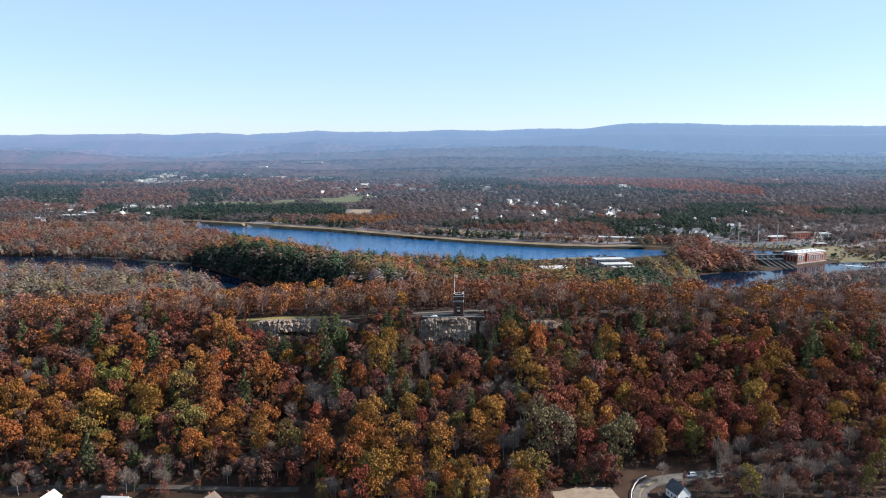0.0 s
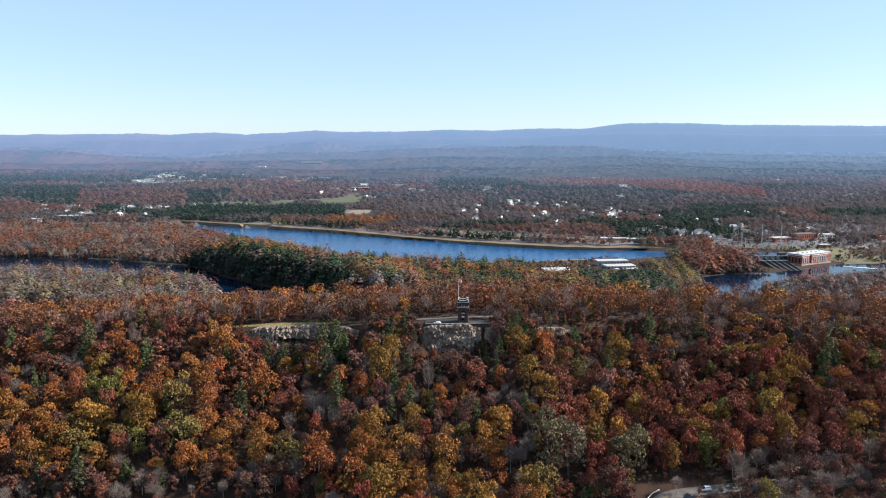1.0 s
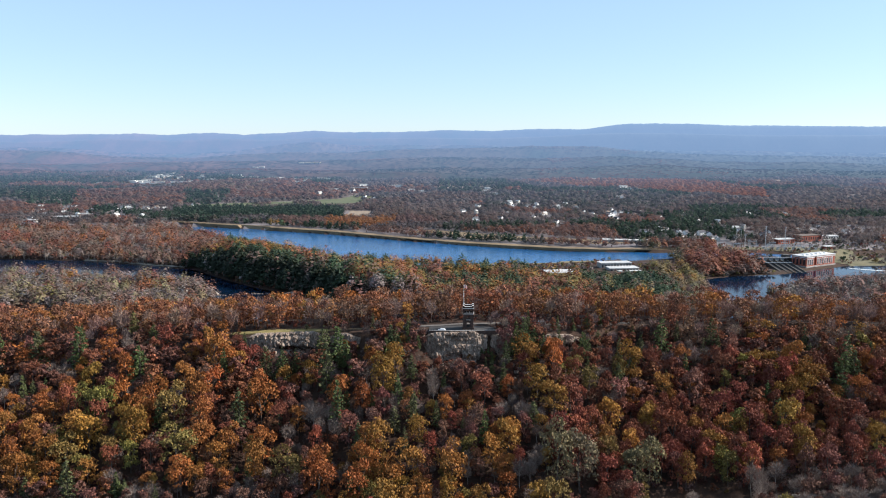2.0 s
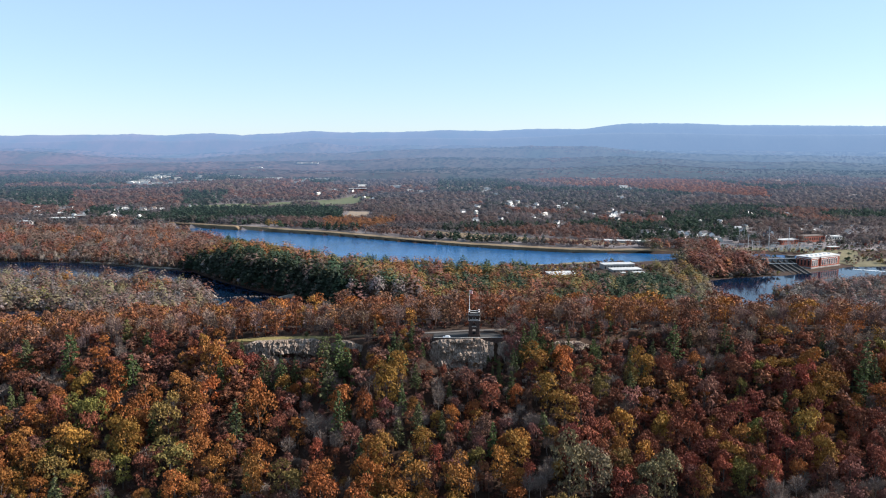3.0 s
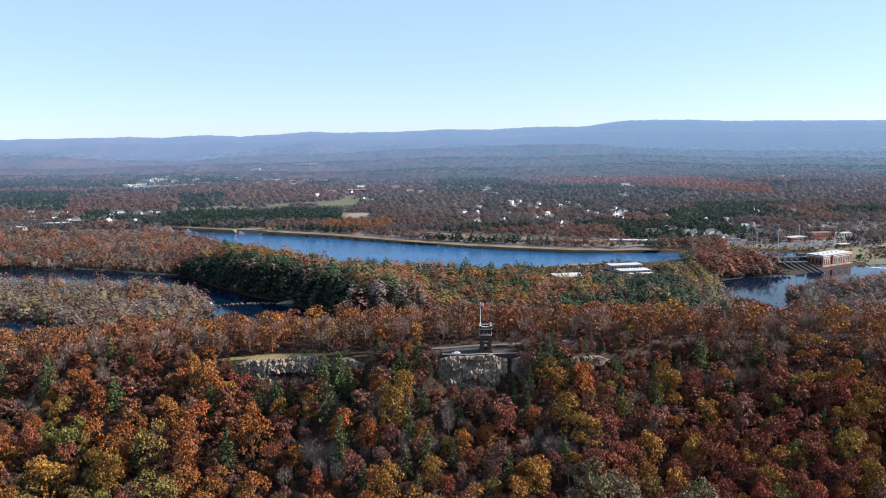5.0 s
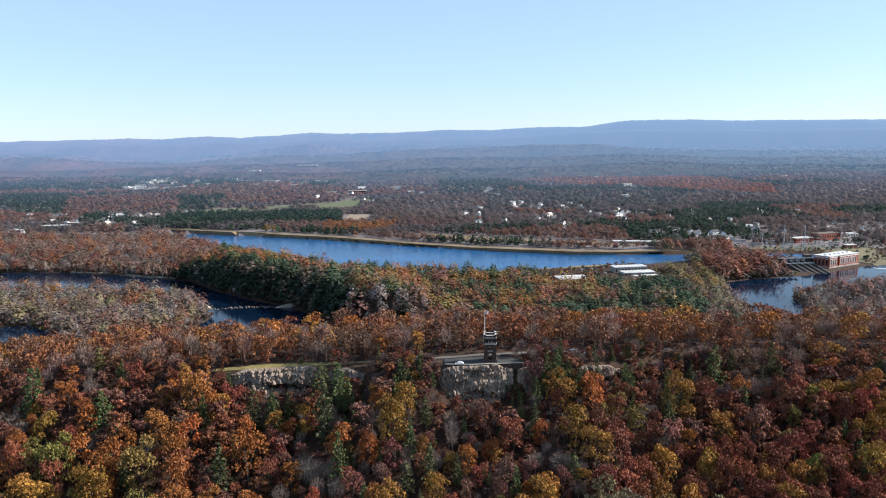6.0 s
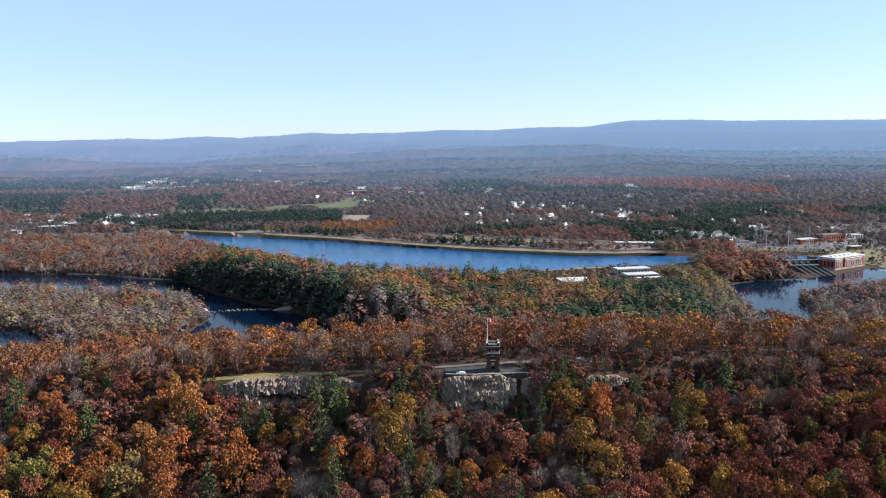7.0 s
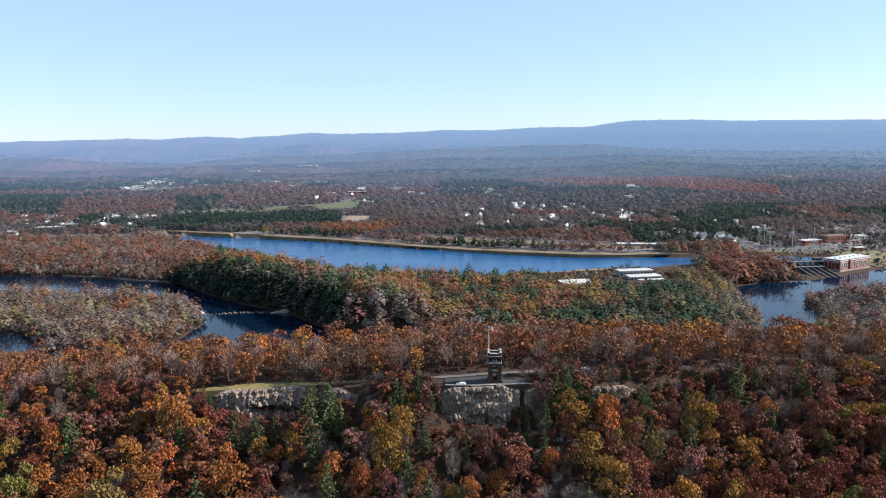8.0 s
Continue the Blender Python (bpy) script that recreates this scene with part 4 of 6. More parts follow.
while y < 532:
    mid, half = 0.055 * y, 0.63 * y
    x = mid - half + random.uniform(0, 5)
    while x < mid + half:
        px, py = x + random.uniform(-2.6, 2.6), y + random.uniform(-2.6, 2.6)
        near = py > float(tab(px, EDGE)) - 24 and any(q < px < r for q, r in ((-98, -46), (-46, -24), (12, 56)))
        tint = pick(mix_at(px, py))
        if not is_open(px, py) and not any((px - a) ** 2 + (py - c) ** 2 < (6.2 * s) ** 2 for _, a, c, s in MARKED):
            size = random.uniform(0.52, 1.16) * (0.48 if near else 0.7 if py > float(tab(px, EDGE)) - 20 else 1.0)
            kind = KIND[tint]
            tally[kind] += 1
            if tally[kind] <= 300:
                plant(kind, tint, px, py, size)
            else:
                undergrow(tint, px, py, size)
        x += 6.9 if tint in ("orange", "gold", "rust", "olive", "maroon", "red", "pink", "brown") else 5.4
    y += 6.8


def woods(name, spots, tints, makers, label, category="woods", mat=M_WOODS):
    """Joined woods: each spot (x, y, size) takes one of the crowns, turned and scaled, with its own tint."""
    spots, tints = np.array(spots), np.array(tints)
    r = np.random.default_rng(len(spots))
    which = r.integers(0, len(makers), len(spots))
    vs, ts = [], []
    zs = height(spots[:, 0], spots[:, 1])
    for k, base in enumerate(makers):
        s = np.where(which == k)[0]
        if not len(s):
            continue
        a = r.random(len(s)) * 6.283
        ca, sa, sc = np.cos(a)[:, None], np.sin(a)[:, None], spots[s, 2][:, None]
        sz = sc * (0.9 + 0.2 * r.random((len(s), 1)))
        X = (base[None, :, 0] * ca - base[None, :, 1] * sa) * sc + spots[s, 0][:, None]
        Y = (base[None, :, 0] * sa + base[None, :, 1] * ca) * sc + spots[s, 1][:, None]
        Z = base[None, :, 2] * sz + zs[s][:, None]
        vs.append(np.stack([X, Y, Z], -1).reshape(-1, 3))
        ts.append(np.repeat(tints[s], len(base) // 3, axis=0))
    ob = new(name, soup(name, np.concatenate(vs), 3, mat, np.concatenate(ts)))
    return tagged(ob, label, category, kind="stuff")


def tint_of(name, spread=0.2, table=OAK_TINTS):
    c, g = table[name], random.uniform(1 - spread, 1 + spread)
    return (c[0] * g * random.uniform(0.92, 1.08), c[1] * g * random.uniform(0.92, 1.08), c[2] * g)


def stems(r, tall, width):
    """A pale stem as a few upright slivers, for the joined bare trees."""
    n = 3
    a = np.arange(n) * 2.1
    out = []
    for k in range(n):
        d = np.array([math.cos(a[k]), math.sin(a[k]), 0]) * width / 2
        out += [-d, d, np.array([r.normal() * 0.5, r.normal() * 0.5, tall])]
    return np.array(out)


def scatter(x0, x1, y0, y1, step, keep, weights, table=OAK_TINTS):
    """Spots over a stretch of the plan for broad, pine and bare trees."""
    out = {"broad": ([], []), "pine": ([], []), "bare": ([], [])}
    r = np.random.default_rng(int(y0))
    X, Y = np.meshgrid(np.arange(x0, x1, step), np.arange(y0, y1, step))
    X, Y = X.ravel() + (r.random(X.size) - 0.5) * 0.9 * step, Y.ravel() + (r.random(X.size) - 0.5) * 0.9 * step
    ok = r.random(X.size) < keep(X, Y)
    for px, py in zip(X[ok], Y[ok]):
        w = weights(px, py)
        t = pick(w)
        kind = "pine" if t in ("green", "shade") else "bare" if t == "grey" else "broad"
        grown = random.uniform(0.85, 1.45) if table is PLAIN_TINTS else random.uniform(0.55, 1.42) if table is VALLEY_TINTS else random.uniform(0.72, 1.18)
        if table is VALLEY_TINTS and -62 < float(inside(RIVER, px, py)) < 0 and px > -380:
            grown *= 1.35 if px < 380 or px > 500 and py > 1310 else 0.8
        out[kind][0].append((px, py, grown))
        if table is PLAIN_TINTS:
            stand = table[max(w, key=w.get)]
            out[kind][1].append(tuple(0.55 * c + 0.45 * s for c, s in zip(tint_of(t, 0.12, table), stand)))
        else:
            out[kind][1].append(tint_of(t, 0.22 if table is VALLEY_TINTS else 0.2, table))
    return out


rng = np.random.default_rng(19)
random.seed(23)
# behind the crest
crest = scatter(-385, 440, 532, 640, 8.3, lambda x, y: np.where(open_v(x, y) | (np.abs(x - 0.045 * y) > 0.60 * y), 0.0, 0.95),
                lambda x, y: {"rust": 5, "brown": 6.5, "grey": 9, "orange": 1.8, "gold": 0.8, "pink": 1.0, "maroon": 2.0 if x > 60 else 0.6, "green": 0.3}, CREST_TINTS)
woods("woods_crest_broadleaf", *crest["broad"], [np.concatenate([broad_crown(rng, 290, 1.0, 4.6 + 0.4 * k, 15.5 + k, 26), twigs(rng, 50, 4.2, 17, 0.2, 2.6), stems(rng, 14, 0.6)]) for k in range(6)], "rust and brown autumn oaks along the crest of the ridge")
woods("woods_crest_bare", *crest["bare"], [np.concatenate([twigs(rng, 250, 4.6, 15.5 + k, 0.28, 2.6), stems(rng, 14, 0.6)]) for k in range(5)], "leafless grey trees along the crest of the ridge")
if crest["pine"][0]:
    woods("woods_crest_pine", *crest["pine"], [pine_crown(rng, 500, 1.3, 3.6, 18)], "dark green pines along the crest of the ridge")
for kind, title, mk in (("oak_tree", "oak", [broad_crown(rng, 640, 1.1, 5.4, 17 + k, 18) for k in range(3)]), ("hickory_tree", "hickory", [broad_crown(rng, 700, 1.1, 5.7, 17.5, 18)]),
                        ("maple_tree", "maple", [broad_crown(rng, 700, 1.1, 5.3, 17, 20)]), ("pine_tree", "pine", [pine_crown(rng, 800, 1.5, 4.5, 19)]), ("bare_tree", "bare", [np.concatenate([twigs(rng, 420, 4.6, 16, 0.17), stems(rng, 14, 0.5)])])):
    if spare[kind][0]:
        woods("woods_upper_slope_" + title, *spare[kind], mk, "autumn trees high on the wooded slope")


def bush_keep(x, y):
    under = np.where(open_v(x, y), np.where((y > 470) & (y < tab(x, EDGE) - 1.5), 0.8, 0.0), np.where(y < 406, 0.15, 0.72))
    lots = (x > 13) & (x < 58) & (y > 503) & (y < 528) | (y < 404) & (x > 84) & (x < 119) | (y < 419) & (x >= 119) & (x < 174) | (y < 399) & (x < -55)
    return np.where((np.abs(x - 0.055 * y) > 0.63 * y) | lots, 0.0, np.where((y > tab(x, EDGE) + 4) & (y < 545) & ~lots, np.where((y < 533.5) & (x > -116) & (x < -40) | (np.abs(y - tab(x, RIDGE_ROAD)) < 3.4), 0.0, 0.8), under))


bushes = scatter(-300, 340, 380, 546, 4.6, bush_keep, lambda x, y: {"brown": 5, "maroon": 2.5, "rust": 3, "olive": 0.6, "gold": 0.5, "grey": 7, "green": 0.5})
# tints cut to about half: shade under the trees put into the colour
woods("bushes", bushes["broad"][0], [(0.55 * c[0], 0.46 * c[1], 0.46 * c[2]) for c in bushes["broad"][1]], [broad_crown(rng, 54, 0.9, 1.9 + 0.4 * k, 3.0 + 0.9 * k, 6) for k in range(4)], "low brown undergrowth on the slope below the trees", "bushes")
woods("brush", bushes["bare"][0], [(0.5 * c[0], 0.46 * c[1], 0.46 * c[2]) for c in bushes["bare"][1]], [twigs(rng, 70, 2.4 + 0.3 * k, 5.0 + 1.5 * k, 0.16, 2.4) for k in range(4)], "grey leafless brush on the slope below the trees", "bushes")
woods("saplings", *bushes["pine"], [pine_crown(rng, 90, 0.9, 1.7, 4.5 + k) for k in range(2)], "small green pines on the slope below the cliffs", "bushes")
hidden = scatter(-420, 620, 640, 950, 13.0, lambda x, y: np.where(inside(RIVER, x, y) > -4, 0.0, 0.9), lambda x, y: {"rust": 4, "brown": 6, "grey": 3, "orange": 2})
woods("woods_back_slope", hidden["broad"][0] + hidden["bare"][0], hidden["broad"][1] + hidden["bare"][1], [broad_crown(rng, 26, 4.4, 7.0, 15 + k, 8) for k in range(3)], "autumn woods on the slope down to the river")


def low_keep(x, y):
    p, r, i = inside(POND, x, y), inside(RIVER, x, y), inside(ISLAND, x, y)
    no = (p > -9) | ((r > -3) & (i < 4)) | (np.abs(x - 0.04 * y) > 0.62 * y)
    no |= (x > 200) & (x < 415) & (y > 1225) & (y < 1385) | (x > 628) & (y > 1295) | (x > 415) & (x < 480) & (y > 1365) | (x > 100) & (x < 420) & (y > 1330)
    return np.where(no | (y > 1600) & ((x > -300) | (p > -20)) | (y > 1935) & (x < -620), 0.0, 1.0)


def low_mix(x, y):
    """Which trees stand where on the island, the tongue of land and the banks."""
    n = float(vnoise(x, y, 52, 61))
    if float(inside(ISLAND, x, y)) > 0:
        if n > 0.35:
            return {"orange": 2, "gold": 1.5, "rust": 3, "brown": 3}
        return {"grey": 7, "brown": 5, "sage": 2.5, "rust": 1} if n > -0.45 else {"sage": 2.5, "brown": 4, "grey": 4, "olive": 0.5}
    if x < -380:
        return {"rust": 5, "brown": 6, "orange": 2.5, "maroon": 2} if n > 0.0 else {"grey": 6, "brown": 6, "rust": 2, "green": 0.5}
    river = float(inside(RIVER, x, y))
    # shaded side of the tongue: pines take the darkened tint
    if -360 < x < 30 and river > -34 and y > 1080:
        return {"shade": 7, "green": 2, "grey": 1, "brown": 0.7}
    if -60 < x < 90 and river > -45 and y < 1100:
        return {"grey": 7, "brown": 3, "pink": 1, "shade": 1}
    if x > 520 and y < 1310 and y < 1140 + (x - 520) * 0.75:
        return {"grey": 9, "brown": 1.5, "pink": 2}
    if x > 500 and y > 1305 or x > 560:
        return {"maroon": 4, "rust": 4, "brown": 2, "orange": 0.6}
    if x > 410:
        return {"olive": 4, "sage": 4, "gold": 1.2, "brown": 2, "green": 0.8} if n > -0.3 else {"grey": 4, "brown": 4, "sage": 3}
    if 270 < x < 410 and y < 1240:
        return {"green": 6, "olive": 1, "brown": 1}
    if float(inside(POND, x, y)) > -72:
        return {"green": 9, "gold": 0.7, "rust": 0.8, "olive": 0.8} if n < 0.35 else {"orange": 3, "gold": 2, "green": 3}
    if n > 0.3:
        return {"gold": 4, "olive": 4, "orange": 2.5, "rust": 1.5}
    if n > -0.1:
        return {"rust": 4, "orange": 1.5, "maroon": 2, "olive": 2.5, "green": 2.5, "brown": 1}
    return {"green": 9, "olive": 1, "brown": 0.7}


banks = scatter(-1000, 1000, 1010, 1640, 6.0, lambda x, y: np.where((inside(RIVER, x, y) < -0.5) & (inside(RIVER, x, y) > -20) & (y > 1100) & (x < 640) | (inside(ISLAND, x, y) > 1) & (inside(ISLAND, x, y) < 12), 0.75, 0.0),
                lambda x, y: {"brown": 5, "grey": 5, "rust": 2, "olive": 2, "green": 1 if x > -300 else 0.1}, VALLEY_TINTS)
woods("bank_bushes", banks["broad"][0] + banks["bare"][0] + banks["pine"][0], banks["broad"][1] + banks["bare"][1] + banks["pine"][1], [broad_crown(rng, 22, 2.2, 3.4, 5.5 + k, 6, 0.4) for k in range(3)], "brown brush along the river banks", "bushes", M_VALLEY)
shore = scatter(100, 425, 1215, 1392, 6.5, lambda x, y: np.where((inside(POND, x, y) > -14) | (x > 222) & (x < 282) & (y > 1246) & (y < 1294) | (x > 314) & (x < 402) & (y > 1276) & (y < 1354) | (x < 200) & (y < 1325), 0.0, 0.6),
                lambda x, y: {"brown": 3, "maroon": 2, "green": 2, "olive": 2, "rust": 2, "grey": 2}, VALLEY_TINTS)
woods("shore_bushes", *(shore["broad"][k] + shore["bare"][k] + shore["pine"][k] for k in (0, 1)), [broad_crown(rng, 22, 1.9, 3.0, 4.0 + 0.7 * k, 6, 0.4) for k in range(3)], "low bushes round the buildings by the pond", "bushes", M_VALLEY)
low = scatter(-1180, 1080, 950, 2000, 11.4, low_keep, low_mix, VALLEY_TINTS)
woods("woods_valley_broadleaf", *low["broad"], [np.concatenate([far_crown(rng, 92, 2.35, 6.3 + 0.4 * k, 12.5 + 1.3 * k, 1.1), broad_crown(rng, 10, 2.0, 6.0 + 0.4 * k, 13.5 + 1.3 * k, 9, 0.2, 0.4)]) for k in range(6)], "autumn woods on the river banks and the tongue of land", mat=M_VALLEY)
woods("woods_valley_pine", *low["pine"], [np.concatenate([pine_crown(rng, 34, 2.2, 4.6, 15 + k), far_crown(rng, 76, 2.3, 5.8, 13 + k, 0.9)]) for k in range(3)], "dark green pines between river and pond", mat=M_VALLEY)
woods("woods_valley_bare", *low["bare"], [np.concatenate([twigs(rng, 50, 5.0, 13 + k, 0.4, 3.4), far_crown(rng, 46, 2.0, 4.8 + 0.3 * k, 11 + k, 0.6)]) for k in range(4)], "bare grey floodplain trees on the low island", mat=M_VALLEY)

birches = scatter(-1000, -380, 1440, 1640, 8.0, lambda x, y: np.where((inside(RIVER, x, y) < -1) & (inside(RIVER, x, y) > -16), 0.6, 0.0), lambda x, y: {"grey": 1}, VALLEY_TINTS)
woods("woods_bank_birches", birches["bare"][0], [(0.32, 0.265, 0.225)] * len(birches["bare"][0]), [np.concatenate([stems(rng, 13 + k, 1.1), twigs(rng, 34, 3.6, 13 + k, 0.4, 3.2)]) for k in range(3)], "bare pale-stemmed trees along the river's far bank", mat=M_VALLEY)
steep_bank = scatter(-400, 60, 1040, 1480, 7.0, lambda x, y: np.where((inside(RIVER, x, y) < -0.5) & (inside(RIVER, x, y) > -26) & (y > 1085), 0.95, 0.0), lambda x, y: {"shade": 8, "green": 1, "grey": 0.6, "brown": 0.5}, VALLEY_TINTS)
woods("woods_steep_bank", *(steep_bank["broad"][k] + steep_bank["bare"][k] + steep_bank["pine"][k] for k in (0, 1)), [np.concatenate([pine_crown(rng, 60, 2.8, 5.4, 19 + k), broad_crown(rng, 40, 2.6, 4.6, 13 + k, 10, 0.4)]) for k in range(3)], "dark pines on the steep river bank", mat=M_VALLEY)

# the plain beyond the pond
GOLF = [(-660, 2400), (-400, 2440), (-170, 2490), (-120, 2640), (-110, 2800), (-180, 2830), (-235, 2690), (-400, 2610), (-560, 2560), (-700, 2520)]
BARE = [(-178, 2165), (-104, 2160), (-98, 2345), (-168, 2355)]
SCRUBLAND = [(-30, 1850), (190, 1700), (420, 1625), (520, 1640), (430, 1700), (250, 1780), (60, 1900)]
LAWN = [(600, 1560), (690, 1600), (800, 1600), (900, 1560), (1000, 1480), (900, 1430), (830, 1420), (800, 1455), (760, 1510), (690, 1545)]


lawn = scatter(590, 1160, 1410, 1610, 9.0, lambda x, y: np.where((inside(LAWN, x, y) > -130) & (inside(RIVER, x, y) < -6) & (inside(POND, x, y) < -12) & ~((x > 700) & (x < 825) & (y > 1395) & (y < 1475)) & ~((x > 630) & (x < 720) & (y < 1455)),
                                                             np.where((x > 655) & (x < 830) & (y > 1535), 0.12, np.where(inside(LAWN, x, y) > 25, 0.3, 0.75)), 0.0),
               lambda x, y: {"brown": 4, "grey": 5, "green": 2, "olive": 1, "maroon": 1}, VALLEY_TINTS)
woods("lawn_bushes", *(lawn["broad"][k] + lawn["bare"][k] + lawn["pine"][k] for k in (0, 1)), [broad_crown(rng, 30, 1.9, 3.2, 5.0 + 0.9 * k, 6, 0.4) for k in range(3)], "bushes and small trees on the lawn by the power station", "bushes", M_VALLEY)


def plain_keep(x, y):
    keep = 0.95 + 0.5 * vnoise(x, y, 120, 12)
    no = (inside(POND, x, y) > np.where(x < -300, -20, -30)) | (inside(RIVER, x, y) > -3) | (inside(GOLF, x, y) > -4) & (vnoise(x, y, 55, 71) < 0.5) | (inside(SCRUBLAND, x, y) > 0) | (inside(BARE, x, y) > -8) | (inside(LAWN, x, y) > -4)
    no |= (y < 1560) & (x > -330) | (y < 2030) & (x < -300) | (np.abs(x - 0.04 * y) > 0.62 * y) | (x > 590) & (y < 1600)
    for a, c, w in ((467, 1664, 52), (-178, 2985, 40), (-905, 2150, 40), (-880, 2215, 30), (-700, 2150, 28), (800, 1640, 26), (870, 1675, 32), (930, 1700, 24)):
        no |= (np.abs(x - a) < w) & (y < c + 16) & (y > c - 62)
    for a, c in TOWN_A:
        no |= (np.abs(x - a) < 13) & (y < c + 9) & (y > c - 74)
    return np.where(no, 0.0, keep)


# stands of one kind on the plain: how far to the side (as a share of the distance ahead), from and to; how far ahead, from and to; the trees
STANDS = [(-0.475, -0.412, 2450, 3060, {"green": 9, "brown": 1}), (-0.275, -0.228, 2480, 2880, {"green": 7, "grey": 2, "brown": 1}), (-0.415, -0.28, 2500, 2960, {"rust": 5, "ember": 2, "brown": 4, "maroon": 2, "grey": 2, "green": 0.5}),
          (-0.285, -0.175, 2880, 3230, {"rust": 5, "brown": 4, "gold": 1.5, "olive": 1}), (-0.29, -0.083, 2130, 2400, {"green": 9, "brown": 0.5}), (-0.105, -0.012, 1950, 2125, {"orange": 6, "rust": 3}),
          (-0.16, -0.105, 1960, 2120, {"rust": 5, "brown": 3, "maroon": 1}), (-0.012, 0.036, 1940, 2110, {"maroon": 4, "rust": 3, "brown": 2}), (0.10, 0.34, 2360, 2840, {"grey": 7, "green": 4.0, "brown": 1.5}),
          (0.04, 0.13, 2900, 3500, {"green": 5, "grey": 4, "brown": 2})]
BAND = [(0.155, 3340, 3540), (0.30, 3040, 3590), (0.40, 2800, 3300), (0.47, 2630, 2900)]


def plain_mix(x, y):
    a = x / y + 0.006 * float(vnoise(x, y, 60, 35))
    d = y + 50 * float(vnoise(x, y, 90, 36))
    for a0, a1, y0, y1, trees in STANDS:
        if a0 < a < a1 and y0 < d < y1:
            return trees
    if 0.155 < a < 0.47 and tab(a, [(p[0], p[1]) for p in BAND]) < d < tab(a, [(p[0], p[2]) for p in BAND]):
        return {"ember": 9, "rust": 2, "brown": 1.5}
    if x < -380 and y < 2000:
        return {"rust": 5, "brown": 4, "orange": 1.6, "grey": 3, "gold": 0.6}
    n, m = float(vnoise(x, y, 230, 31)), float(vnoise(x, y * 1.6, 330, 37))
    if n > (0.55 if y < 2650 else 0.4):
        w = {"rust": 5, "ember": 3, "brown": 3, "grey": 1.5}
    elif m < -0.32:
        w = {"green": 6, "grey": 3, "brown": 1}
    elif n < -0.35:
        w = {"brown": 6, "grey": 5, "maroon": 2, "rust": 1}
    elif m > 0.45:
        w = {"pink": 5, "grey": 4, "brown": 2}
    elif 0.0 < m < 0.12:
        w = {"brown": 4, "maroon": 3, "green": 1.5, "grey": 3}
    else:
        w = {"grey": 9, "brown": 3, "pink": 1.0, "green": 0.3, "rust": 0.5}
    return w


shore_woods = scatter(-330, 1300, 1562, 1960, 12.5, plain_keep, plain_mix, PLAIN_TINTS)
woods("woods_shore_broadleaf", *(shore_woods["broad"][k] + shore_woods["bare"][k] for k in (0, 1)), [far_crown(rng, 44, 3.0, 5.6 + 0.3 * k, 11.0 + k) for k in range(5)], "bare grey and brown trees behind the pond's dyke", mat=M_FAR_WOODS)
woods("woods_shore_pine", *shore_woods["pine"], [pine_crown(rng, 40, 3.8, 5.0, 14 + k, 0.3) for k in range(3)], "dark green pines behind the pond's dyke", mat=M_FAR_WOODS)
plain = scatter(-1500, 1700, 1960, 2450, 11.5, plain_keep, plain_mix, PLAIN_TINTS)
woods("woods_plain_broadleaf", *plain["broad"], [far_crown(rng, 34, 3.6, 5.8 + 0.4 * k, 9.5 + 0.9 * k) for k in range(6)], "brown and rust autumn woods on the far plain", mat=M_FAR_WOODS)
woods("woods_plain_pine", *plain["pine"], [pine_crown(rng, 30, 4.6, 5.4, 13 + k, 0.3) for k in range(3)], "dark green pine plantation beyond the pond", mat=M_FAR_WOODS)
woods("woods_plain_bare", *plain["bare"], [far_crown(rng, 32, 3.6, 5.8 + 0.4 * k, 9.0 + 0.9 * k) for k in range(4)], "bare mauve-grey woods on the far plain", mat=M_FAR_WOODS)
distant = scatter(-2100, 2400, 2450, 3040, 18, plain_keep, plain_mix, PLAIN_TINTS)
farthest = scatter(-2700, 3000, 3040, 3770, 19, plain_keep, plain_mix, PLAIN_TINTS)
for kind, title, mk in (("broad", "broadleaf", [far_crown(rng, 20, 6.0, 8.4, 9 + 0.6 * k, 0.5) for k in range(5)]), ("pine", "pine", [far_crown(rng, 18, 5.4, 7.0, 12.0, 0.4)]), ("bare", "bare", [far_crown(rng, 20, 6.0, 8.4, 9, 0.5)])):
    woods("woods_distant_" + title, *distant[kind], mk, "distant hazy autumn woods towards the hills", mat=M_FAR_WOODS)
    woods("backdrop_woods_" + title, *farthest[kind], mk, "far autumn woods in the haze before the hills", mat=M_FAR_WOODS)


